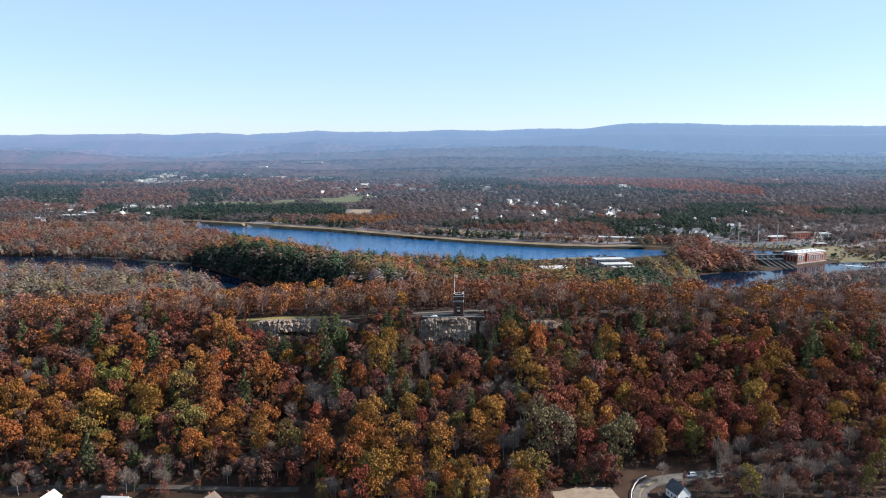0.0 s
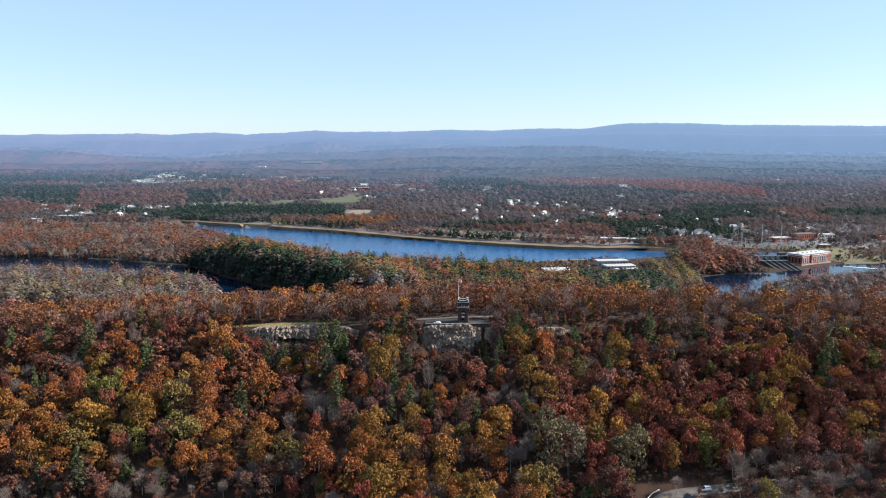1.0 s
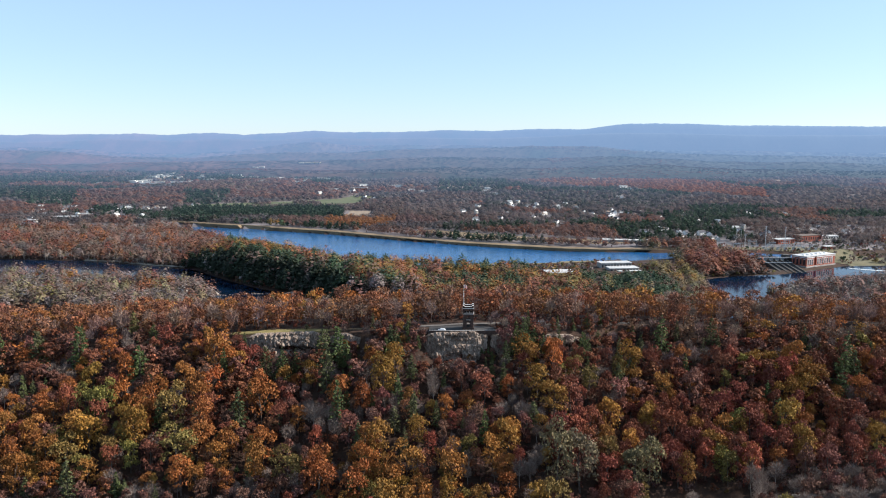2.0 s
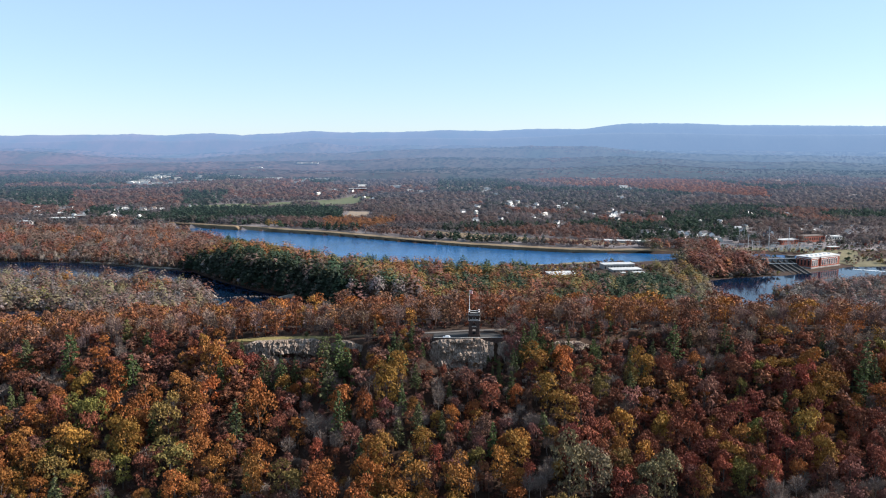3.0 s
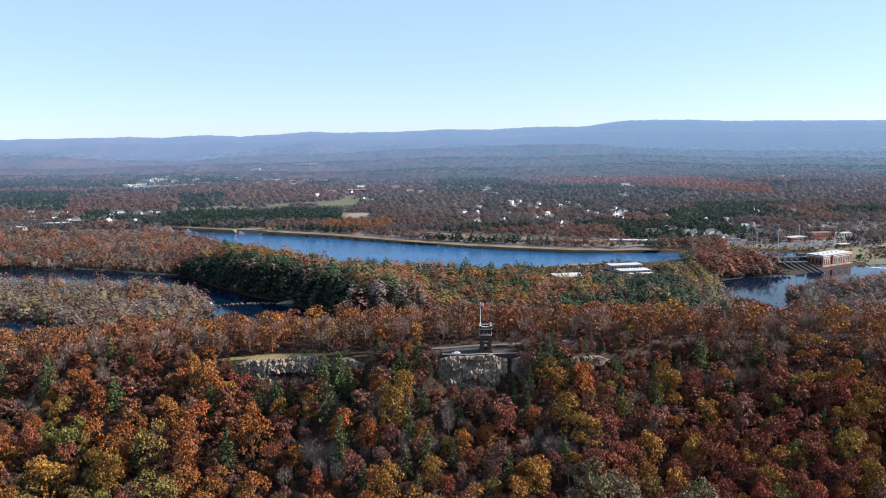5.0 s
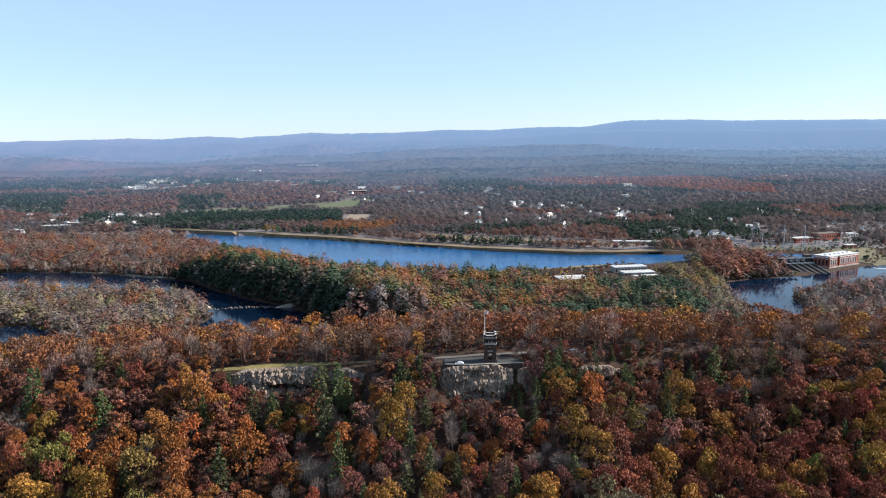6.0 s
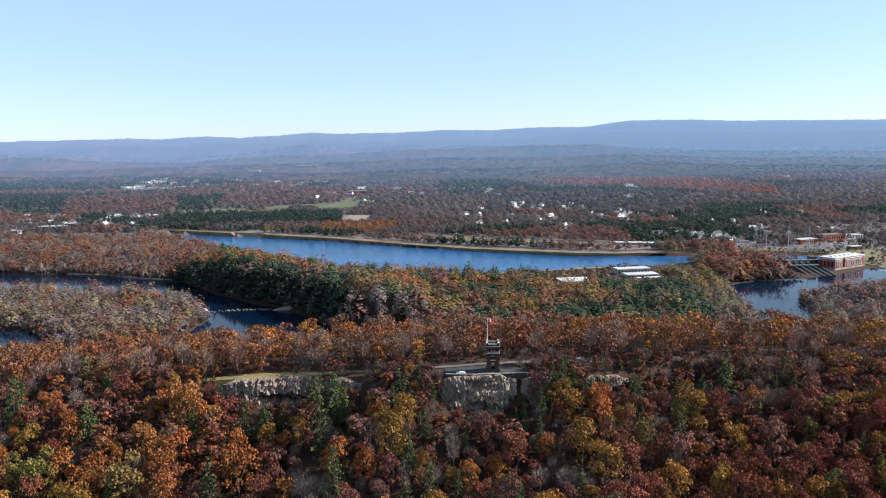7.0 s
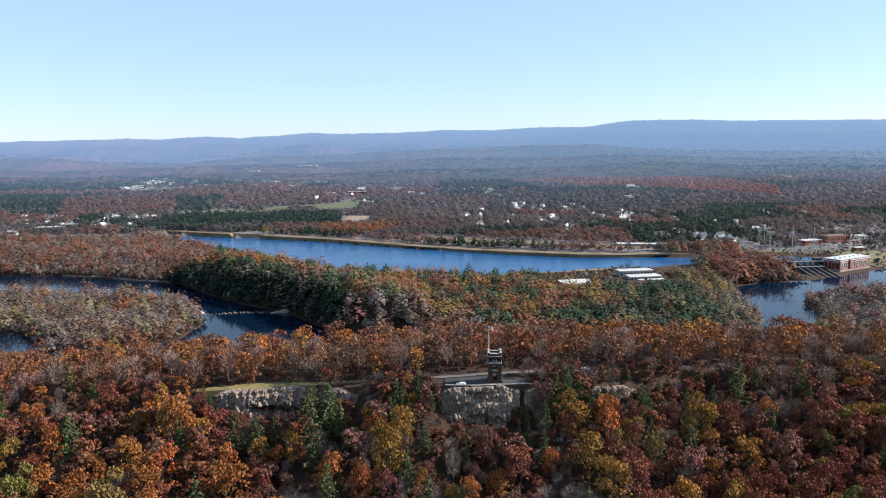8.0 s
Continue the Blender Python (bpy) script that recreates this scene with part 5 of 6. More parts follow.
# woods on the backdrop of far hills
def hill_woods(name, hill, seed, count, mat, tints, stands=()):
    xs, V = hill
    r = np.random.default_rng(seed)
    k, u = r.integers(0, len(xs) - 1, count), r.random(count) ** 0.8 * 4.98
    row = u.astype(int)
    f = (u - row)[:, None]
    p = V[row, k] * (1 - f) + V[row + 1, k] * f
    patch = 1.15 * vnoise(p[:, 0], p[:, 1] * 3, 240, seed) + 0.6 * vnoise(p[:, 0], p[:, 1] * 3, 90, seed + 1)
    # shifts tints greener to the right, following the painted haze hue
    patch = patch - p[:, 0] / 3600
    which = np.clip(np.floor((patch + 1.1) / 2.2 * len(tints)), 0, len(tints) - 1).astype(int)
    for x0, x1, u0, u1, k_tint in stands:
        which[(p[:, 0] > x0) & (p[:, 0] < x1) & (u > u0) & (u < u1)] = k_tint
    base = far_crown(np.random.default_rng(seed), 10, 7.0, 9.0, 4.0, 2.2)
    s = (0.5 + 0.4 * r.random(count))[:, None]
    P = (p[:, None, :] + base[None] * s[:, :, None]).reshape(-1, 3)
    tint = np.array(tints)[which] * (0.88 + 0.24 * r.random((count, 1)))
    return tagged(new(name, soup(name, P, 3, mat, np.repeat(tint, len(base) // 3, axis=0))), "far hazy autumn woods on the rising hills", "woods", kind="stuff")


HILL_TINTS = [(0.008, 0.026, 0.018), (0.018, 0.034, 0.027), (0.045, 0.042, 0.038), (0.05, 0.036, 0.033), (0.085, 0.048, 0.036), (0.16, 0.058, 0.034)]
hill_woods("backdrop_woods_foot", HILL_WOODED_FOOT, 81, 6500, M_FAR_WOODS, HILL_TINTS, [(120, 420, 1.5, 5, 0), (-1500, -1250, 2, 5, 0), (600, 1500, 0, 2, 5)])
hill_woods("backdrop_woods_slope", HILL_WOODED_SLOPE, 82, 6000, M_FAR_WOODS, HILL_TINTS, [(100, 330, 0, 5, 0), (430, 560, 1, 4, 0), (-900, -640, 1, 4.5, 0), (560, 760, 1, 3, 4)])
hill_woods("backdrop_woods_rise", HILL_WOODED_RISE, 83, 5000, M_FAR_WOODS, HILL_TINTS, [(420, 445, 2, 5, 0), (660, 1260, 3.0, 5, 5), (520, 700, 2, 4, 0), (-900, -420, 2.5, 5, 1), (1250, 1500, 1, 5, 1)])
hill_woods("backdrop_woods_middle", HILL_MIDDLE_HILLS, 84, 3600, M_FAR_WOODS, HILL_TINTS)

# ---------------------------------------------------------------- cliffs
def cell(x, z, wx, wz, seed):
    """A constant value for each block of a broken rock face, -1 to 1."""
    row = np.floor(z / wz)
    col = np.floor(x / wx + 0.37 * row + 0.6 * vnoise(x, z, wx * 3, seed + 1))
    v = np.sin(col * 127.1 + row * 311.7 + seed * 74.7) * 43758.5453
    return 2 * (v - np.floor(v)) - 1


def cliff(name, x0, x1, label, lift=0.2, seed=1, low=8.0, notch=()):
    """A broken rock face along the edge of the ridge: upright blocks, ledges, clefts and a worn lip."""
    xs = np.arange(x0, x1 + 0.01, 0.3)
    edge, top, drop = tab(xs, EDGE), tab(xs, CREST), tab(xs, DROP)
    fade = smooth(x0 - 0.5, x0 + 9, xs) * smooth(x1 + 0.5, x1 - 9, xs)
    foot = np.maximum(drop + low + vnoise(xs, xs * 0, 7, seed + 2) * 4.0, 3.0) * (0.4 + 0.6 * fade)
    rows = [(1.0, 4.2, 0.1), (1.0, 2.0, 0.5), (0.995, 0.6, 0.9)] + [(v, 0.0, 1.0) for v in np.linspace(0.97, 0.0, 34)]
    V = []
    for v, back, rough in rows:
        z = top - (1 - v) * foot + lift
        block = cell(xs, z + 0 * xs, 1.7, 3.2, seed) * 1.1 + cell(xs, z + 0 * xs, 0.9, 1.5, seed + 3) * 0.75 + cell(xs, z + 0 * xs, 6.0, 5.5, seed + 6) * 1.3 + vnoise(xs, z, 11, seed + 4) * 1.6
        cleft = -2.2 * smooth(0.62, 0.85, vnoise(xs, z * 0.15, 3.1, seed + 8)) - 1.8 * smooth(0.55, 0.8, vnoise(xs * 0.3, z, 2.6, seed + 9))
        for a, b, deep in notch:
            cleft = cleft - 3.6 * smooth(a - 2, a + 3, xs) * smooth(b + 2, b - 2, xs) * smooth(2.1, 0.7, np.abs((1 - v) * foot - deep - 0.06 * (xs - a)))
        out = (0.9 + 5.6 * (1 - v) ** 1.25 + (block + cleft) * rough) * fade
        V.append(np.stack([xs + vnoise(xs, z, 1.1, seed + 5) * 0.3, edge + back - out, z - (1 - fade) * (3.0 if back else 1.6) + cell(xs, z * 0 + v * 9, 1.6, 1.0, seed + 11) * 0.45 * rough], 1))
    V = np.concatenate(V)
    n, r = len(xs), len(rows)
    F = []
    for a in range(r - 1):
        for k in range(n - 1):
            p, q = a * n + k, (a + 1) * n + k
            F += [(p, q, q + 1), (p, q + 1, p + 1)] if (a + k) % 2 else [(p, q, p + 1), (p + 1, q, q + 1)]
    me = bpy.data.meshes.new(name)
    me.from_pydata(V.tolist(), [], F)
    me.materials.append(M_ROCK)
    me.update()
    return tagged(new(name, me), label, "cliff", kind="structure")


cliff("cliff_1", 12, 52, "broken pale grey rock face below the tower", seed=3)
cliff("cliff_2", -99, -47, "grey rock face below the grassy ledge", seed=14, notch=[(-78, -49, 9.0)])
cliff("cliff_3", -45, -25, "small grey rock outcrop among the pines", seed=25)
cliff("cliff_5", 54, 72, "pale rock slab beside the lookout wall", seed=51, low=4.0)
cliff("cliff_4", 82, 112, "low pale rock bank below the ridge road", lift=-1.2, seed=36, low=0.0)


def boulder(x, y, s, seed):
    r = np.random.default_rng(seed)
    bm = bmesh.new()
    bmesh.ops.create_icosphere(bm, subdivisions=2, radius=s)
    for v in bm.verts:
        v.co *= 0.75 + 0.5 * r.random()
        v.co.z *= 0.7
    me = bpy.data.meshes.new("boulder")
    bm.to_mesh(me)
    bm.free()
    me.materials.append(M_ROCK)
    ob = new("boulder", me)
    ob.location = (x, y, h(x, y) + s * 0.15)
    return tagged(ob, "pale grey angular boulder below the cliff", "boulder", "boulders below the cliffs")


r0 = np.random.default_rng(77)
for k in range(46):
    cx = r0.choice([r0.uniform(12, 88), r0.uniform(-112, -56), r0.uniform(62, 86)])
    boulder(cx, float(tab(cx, EDGE)) - r0.uniform(7, 26), r0.uniform(0.7, 2.2), k)

# ---------------------------------------------------------------- roads, lots, grass
strip("grass_ledge", [(-113, 529), (-90, 531.5), (-60, 532), (-40, 530)], [4, 7.5, 7, 3], M_LEDGE, 0.35, "dry yellow-green grass on top of the cliff", "grass")
strip("grass_verge", [(-40, 530), (-26, 529), (-14, 527.5)], [4, 3, 4], M_SCRUB, 0.3, "worn brown path along the crest", "path")
strip("road_ridge", RIDGE_ROAD, [3, 3.4, 3.6, 3.6, 3.4, 3.4, 3.6, 4, 4, 3.6, 3], M_ASPHALT, 0.45, "pale worn asphalt road along the crest")
strip("pavement_lookout", [(17, 514), (30, 513), (46, 511.5), (57, 511)], [13, 14, 12, 10], M_LOT, 0.3, "dark asphalt parking lot beside the tower, shadow added to its colour", "parking lot")
strip("road_lower", ROAD_LOW, [7.5] * 10, M_ASPHALT, 0.3, "grey curving asphalt road at the foot of the slope")
strip("road_marking", [(p[0], p[1]) for p in ROAD_LOW], [0.3] * 10, M_PAINT, 0.33, "worn yellow line along the middle of the road", "road marking")
strip("road_foot", [(-240, 408), (-150, 407), (-103, 405.5), (-50, 404)], [2.6, 2.6, 2.6, 2.6], M_LANE, 0.3, "narrow road at the foot of the wooded slope")
strip("pavement_gravel", [(84, 393), (100, 394.5), (117, 397)], [17, 19, 14], M_GRAVEL, 0.25, "bare sandy gravel lot beside the road", "gravel lot")
strip("grass_dyke", [(-610, 2092), (-383, 1985), (-162, 1870), (27, 1732), (193, 1632), (324, 1572), (494, 1552), (575, 1560), (680, 1590)], [20, 20, 22, 22, 24, 24, 24, 26, 30], M_SCRUB, 0.7, "dry grass dyke along the far shore of the pond", "grass", 12)
strip("sand_bank", [(-617, 1548), (-540, 1520), (-468, 1484), (-400, 1455)], [5, 7, 7, 4], M_SAND, 0.6, "pale sand at the foot of the river bank", "sand", 12)
strip("sand_bar", [(-650, 1392), (-590, 1385), (-530, 1374)], [4, 9, 3], M_SAND, 1.2, "pale sand bar in the river", "sand", 12)
strip("shore_sand", [(150, 1356), (218, 1376), (300, 1392), (345, 1398)], [14, 22, 16, 8], M_GRASS, 0.7, "dry grassy shore of the pond", "grass", 8)


def field(name, poly, mat, label, lift=0.5):
    xs, ys = [p[0] for p in poly], [p[1] for p in poly]
    X, Y = np.meshgrid(np.arange(min(xs), max(xs), 12), np.arange(min(ys), max(ys), 12))
    ok = inside(poly, X, Y) > 0
    i = -np.ones(X.shape, int)
    i[ok] = np.arange(ok.sum())
    V = np.stack([X[ok], Y[ok], height(X[ok], Y[ok]) + lift], 1)
    F = [(i[a, b], i[a, b + 1], i[a + 1, b + 1], i[a + 1, b]) for a in range(X.shape[0] - 1) for b in range(X.shape[1] - 1) if ok[a:a + 2, b:b + 2].all()]
    me = bpy.data.meshes.new(name)
    me.from_pydata(V.tolist(), [], F)
    me.materials.append(mat)
    me.shade_smooth()
    me.update()
    return tagged(new(name, me), label, "field", kind="structure")


field("ground_golf_field", GOLF, M_FIELD, "pale green mown field among the woods")
field("ground_bare_patch", BARE, M_GRAVEL, "bare pale earth beside the pine stand")
field("ground_scrubland", SCRUBLAND, M_SCRUB, "flat brown scrubland behind the pond's dyke")
field("ground_lawn", LAWN, M_LAWN, "yellowing lawn beside the power station", 0.9)


# ---------------------------------------------------------------- the stone tower
def pierced(width, z0, z1, thick, holes, m):
    """A wall with openings through it: width along x, holes as (x0, x1, z0, z1)."""
    s = Shape()
    xs = sorted({-width / 2, width / 2, *(v for q in holes for v in q[:2])})
    zs = sorted({z0, z1, *(v for q in holes for v in q[2:])})
    for a, b in zip(xs, xs[1:]):
        for c, d in zip(zs, zs[1:]):
            if not any(q[0] - 1e-6 < (a + b) / 2 < q[1] and q[2] < (c + d) / 2 < q[3] for q in holes):
                s.box(a, -thick, c, b, 0, d, m)
    for x0, x1, c, d in holes:               # rounded heads
        w = (x1 - x0) / 2
        for k in range(4):
            t = math.pi / 2 * (k + 0.5) / 4
            dx = w * (1 - math.cos(t))
            zt = d - w + w * math.sin(t) * 1.0
            s.box(x0, -thick + 0.02, zt, x0 + dx, -0.02, d, m)
            s.box(x1 - dx, -thick + 0.02, zt, x1, -0.02, d, m)
    return s


def stone_tower(x, y, z, turn):
    t = thing("stone_tower", pose(x, y, z, 0, 0, turn), "dark brown sandstone lookout tower with pale stone bands on the cliff", "tower")
    part("plinth", Shape().box(-3.65, -3.65, -2.5, 3.65, 3.65, 1.1, None, 0.15), M_STONE, t)
    holes = [(-0.95, 0.95, 1.3, 4.4), (-1.15, 1.15, 6.0, 8.3), (-2.3, -1.1, 10.2, 12.0), (-0.6, 0.6, 10.2, 12.0), (1.1, 2.3, 10.2, 12.0)]
    for k in range(4):
        m = Matrix.Rotation(k * math.pi / 2, 4, "Z") @ Matrix.Translation((0, -2.55, 0))
        part("wall", pierced(6.3 if k % 2 == 0 else 5.1, 1.1, 13.0, 0.6, holes if k % 2 == 0 else holes[1:2] + holes[2:], m), M_STONE, t)
    for zf in (0.9, 5.2, 9.2):
        part("floor_slab", Shape().box(-2.54, -2.54, zf, 2.54, 2.54, zf + 0.3), M_VOID, t)
    part("platform", Shape().box(-2.54, -2.54, 12.4, 2.54, 2.54, 12.8), M_CONCRETE, t)
    for zb, w in ((4.75, 0.12), (9.35, 0.2), (12.75, 0.3)):
        for k in range(4):
            m = Matrix.Rotation(k * math.pi / 2, 4, "Z")
            a = 3.15 + (w if k % 2 == 0 else 0)
            part("stone_band", Shape().box(-a, -3.15 - w, zb, a, -3.152, zb + 0.26, m), M_TRIM if zb > 9 else M_STONE, t, "pale stone band" if zb > 9 else "")
    for k in range(4):
        m = Matrix.Rotation(k * math.pi / 2, 4, "Z")
        part("parapet", Shape().box(-2.3, -3.2, 13.17, 2.3, -2.75, 14.0, m), M_STONE, t)
        part("coping", Shape().box(-2.3, -3.3, 14.0, 2.3, -2.65, 14.2, m), M_TRIM, t, "pale stone coping")
        part("corner_post", Shape().box(-3.3, -3.3, 13.17, -2.3, -2.3, 14.6, m), M_STONE, t)
        part("post_cap", Shape().box(-3.4, -3.4, 14.6, -2.2, -2.2, 14.85, m, 0.1), M_TRIM, t, "pale stone cap")
    part("sill", Shape().box(-2.6, -3.4, 9.95, 2.6, -3.16, 10.18), M_TRIM, t, "pale window sill")
    part("sill", Shape().box(-1.4, -3.35, 5.75, 1.4, -3.16, 5.98), M_TRIM, t, "pale window sill")
    for s in (-1, 1):
        part("column", Shape().tube((s * 0.85, -3.0, 10.2), (s * 0.85, -3.0, 11.4), 0.2, 0.17, 8), M_TRIM, t, "pale stone column")
    return t


stone_tower(41, 511.5, h(41, 511.5) + 0.25, -5)


def flagpole(x, y, z):
    p = thing("flagpole", pose(x, y, z), "white flagpole with a small flag on the tower", "flagpole")
    part("pole", Shape().tube((0, 0, 0), (0, 0, 12.6), 0.15, 0.09, 8), M_WHITE, p)
    part("finial", Shape().tube((0, 0, 12.6), (0, 0, 12.85), 0.2, 0.05, 8), M_TRIM, p)
    flag = Shape()
    for k in range(5):
        z0 = 10.75 + k * 0.34
        for c in range(6):
            x0, x1 = 0.1 + c * 0.3, 0.1 + (c + 1) * 0.3
            y0, y1 = 0.15 * math.sin(c * 1.1), 0.15 * math.sin((c + 1) * 1.1)
            d0, d1 = -0.05 * c * c * 0.3, -0.05 * (c + 1) ** 2 * 0.3
            if k % 2 == 0:
                flag.add([(x0, y0, z0 + d0), (x1, y1, z0 + d1), (x1, y1, z0 + 0.34 + d1), (x0, y0, z0 + 0.34 + d0), (x0, y0 + 0.02, z0 + d0), (x1, y1 + 0.02, z0 + d1), (x1, y1 + 0.02, z0 + 0.34 + d1), (x0, y0 + 0.02, z0 + 0.34 + d0)], [(0, 1, 2, 3), (7, 6, 5, 4)])
    part("flag_stripes", flag, M_FLAG_RED, p, "faded red stripes")
    white = Shape()
    for v, f in ((flag.v, flag.f),):
        white.add([(a, b + 0.004, c + 0.34) for a, b, c in v], f)
    part("flag_field", white, M_FLAG_WHITE, p, "white stripes of the flag")
    return p


flagpole(38.0, 508.9, h(41, 511.5) + 0.25 + 14.7)


def stone_wall(x0, y0, x1, y1, z0, z1, label):
    w = thing("retaining_wall", pose(0, 0, 0), label, "wall")
    d = Vector((x1 - x0, y1 - y0, 0))
    L = d.length
    m = Matrix.Translation((x0, y0, 0)) @ Matrix.Rotation(math.atan2(d.y, d.x), 4, "Z")
    part("wall_body", Shape().box(0, -0.3, z0, L, 0.3, z1, m), M_STONE, w)
    part("coping", Shape().box(-0.05, -0.4, z1, L + 0.05, 0.4, z1 + 0.14, m), M_CONCRETE, w, "flat grey coping")
    return w


zl = h(30, 512)
stone_wall(17, 506.8, 33, 504.6, zl - 2.5, zl + 0.7, "low grey stone wall along the lookout")
stone_wall(33, 504.6, 60, 505.2, zl - 2.5, zl + 0.8, "low grey stone wall before the tower")


# ---------------------------------------------------------------- vehicles
def car(x, y, turn, paint, label, van=False):
    z = h(x, y) + 0.42
    c = thing("van" if van else "car", pose(x, y, z, 0, 0, turn), label, "van" if van else "car")
    L, W = (5.6, 2.0) if van else (4.5, 1.8)
    bm = bmesh.new()
    prof = [(-L / 2, 0.35), (-L / 2, 0.95), (-L / 2 + 0.25, 1.02), (-L * 0.36, 1.45 + (0.8 if van else 0)), (L * 0.16, 1.5 + (0.8 if van else 0)), (L * 0.30, 1.05), (L / 2 - 0.15, 0.9), (L / 2, 0.7), (L / 2, 0.35)]
    left = [bm.verts.new((a, -W / 2 + (0.14 if b > 1.2 else 0), b)) for a, b in prof]
    right = [bm.verts.new((a, W / 2 - (0.14 if b > 1.2 else 0), b)) for a, b in prof]
    bm.faces.new(left)
    bm.faces.new(right[::-1])
    for k in range(len(prof)):
        bm.faces.new((left[k], right[k], right[(k + 1) % len(prof)], left[(k + 1) % len(prof)]))
    bmesh.ops.recalc_face_normals(bm, faces=bm.faces[:])
    bmesh.ops.bevel(bm, geom=bm.edges[:], offset=0.06, segments=2, affect="EDGES")
    me = bpy.data.meshes.new("body")
    bm.to_mesh(me)
    bm.free()
    me.materials.append(paint)
    part("body", me, None, c)
    top = 1.4 + (0.8 if van else 0)
    for s in (-1, 1):
        part("side_window", Shape().add([(-L * 0.32, s * (W / 2 - 0.02), 1.06), (L * 0.22, s * (W / 2 - 0.02), 1.06), (L * 0.13, s * (W / 2 - 0.115), top), (-L * 0.3, s * (W / 2 - 0.115), top),
                                         (-L * 0.32, s * (W / 2 - 0.08), 1.06), (L * 0.22, s * (W / 2 - 0.08), 1.06), (L * 0.13, s * (W / 2 - 0.17), top), (-L * 0.3, s * (W / 2 - 0.17), top)],
                                        [(0, 1, 2, 3), (7, 6, 5, 4), (0, 4, 5, 1), (1, 5, 6, 2), (2, 6, 7, 3), (3, 7, 4, 0)]), M_GLASS, c)
    part("windscreen", Shape().add([(L * 0.302, -W / 2 + 0.2, 1.10), (L * 0.302, W / 2 - 0.2, 1.10), (L * 0.175, W / 2 - 0.25, top + 0.04), (L * 0.175, -W / 2 + 0.25, top + 0.04),
                                    (L * 0.27, -W / 2 + 0.2, 1.10), (L * 0.27, W / 2 - 0.2, 1.10), (L * 0.15, W / 2 - 0.25, top + 0.02), (L * 0.15, -W / 2 + 0.25, top + 0.02)],
                                   [(0, 1, 2, 3), (7, 6, 5, 4), (0, 4, 5, 1), (1, 5, 6, 2), (2, 6, 7, 3), (3, 7, 4, 0)]), M_GLASS, c)
    for a in (-0.31, 0.31):
        for s in (-1, 1):
            w = part("wheel", Shape().tube((a * L, s * (W / 2 - 0.2), 0.33), (a * L, s * (W / 2 + 0.02), 0.33), 0.34, 0.34, 14), M_RUBBER, c)
            part("rim", Shape().tube((a * L, s * (W / 2 + 0.0), 0.33), (a * L, s * (W / 2 + 0.04), 0.33), 0.2, 0.18, 10), M_STEEL, w)
    return c


car(24.5, 507.3, 172, M_CAR_WHITE, "white car parked on the lot beside the tower")
car(89, 530.2, 4, M_CAR_GREY, "pale grey car on the ridge road")
car(163, 411.9, 187, M_CAR_WHITE, "white van on the road at the foot of the slope", True)


def guard_rail():
    g = thing("guard_rail", pose(0, 0, 0), "pale steel guard rail round the bend of the road", "guard rail")
    pts = [(122, 378), (123.8, 391), (126.2, 398.5), (129.5, 405), (133, 409.3), (138, 412.3)]
    prev = None
    for k, (x, y) in enumerate([(pts[i][0] + (pts[i + 1][0] - pts[i][0]) * q / 3, pts[i][1] + (pts[i + 1][1] - pts[i][1]) * q / 3) for i in range(5) for q in range(3)] + [pts[-1]]):
        z = h(x, y)
        part("post", Shape().box(x - 0.08, y - 0.08, z - 0.5, x + 0.08, y + 0.08, z + 0.95), M_STEEL, g)
        if prev:
            part("rail", Shape().tube((prev[0], prev[1], prev[2] + 0.95), (x, y, z + 0.95), 0.22, 0.22, 5), M_WHITE, g)
        prev = (x, y, z)


guard_rail()


# ---------------------------------------------------------------- houses
def house(m, w, d, hgt, walls, roof, label, group="", detail=True, pitch=0.36):
    o = thing("house", m, label, "house", group)
    rise = d * pitch
    part("wall", Shape().gable_wall(-w / 2, -d / 2, w / 2, d / 2, -1.5, hgt, hgt + rise - 0.02), walls, o)
    part("roof", Shape().gable(-w / 2, -d / 2, w / 2, d / 2, hgt, hgt + rise), roof, o)
    part("chimney", Shape().box(w * 0.2, 0.3, hgt + rise * 0.5, w * 0.2 + 0.8, 1.1, hgt + rise + 1.0), M_BRICK, o)
    if detail:
        for sx in (-0.3, 0.0, 0.3):
            win = part("window", Shape().box(w * sx - 0.5, -d / 2 - 0.06, 1.2, w * sx + 0.5, -d / 2 + 0.1, 2.6), M_GLASS, o)
            part("frame", Shape().box(w * sx - 0.62, -d / 2 - 0.04, 1.08, w * sx - 0.5, -d / 2 + 0.1, 2.72).box(w * sx + 0.5, -d / 2 - 0.04, 1.08, w * sx + 0.62, -d / 2 + 0.1, 2.72), M_WHITE, win)
        for sy in (-0.2, 0.2):
            part("window", Shape().box(-w / 2 - 0.05, d * sy - 0.5, 1.2, -w / 2 + 0.1, d * sy + 0.5, 2.6), M_GLASS, o)
            part("window", Shape().box(w / 2 - 0.1, d * sy - 0.5, 1.2, w / 2 + 0.05, d * sy + 0.5, 2.6), M_GLASS, o)
        part("door", Shape().box(w * 0.14, -d / 2 - 0.07, 0.1, w * 0.14 + 1.0, -d / 2 + 0.1, 2.2), M_POLE, o)
    return o


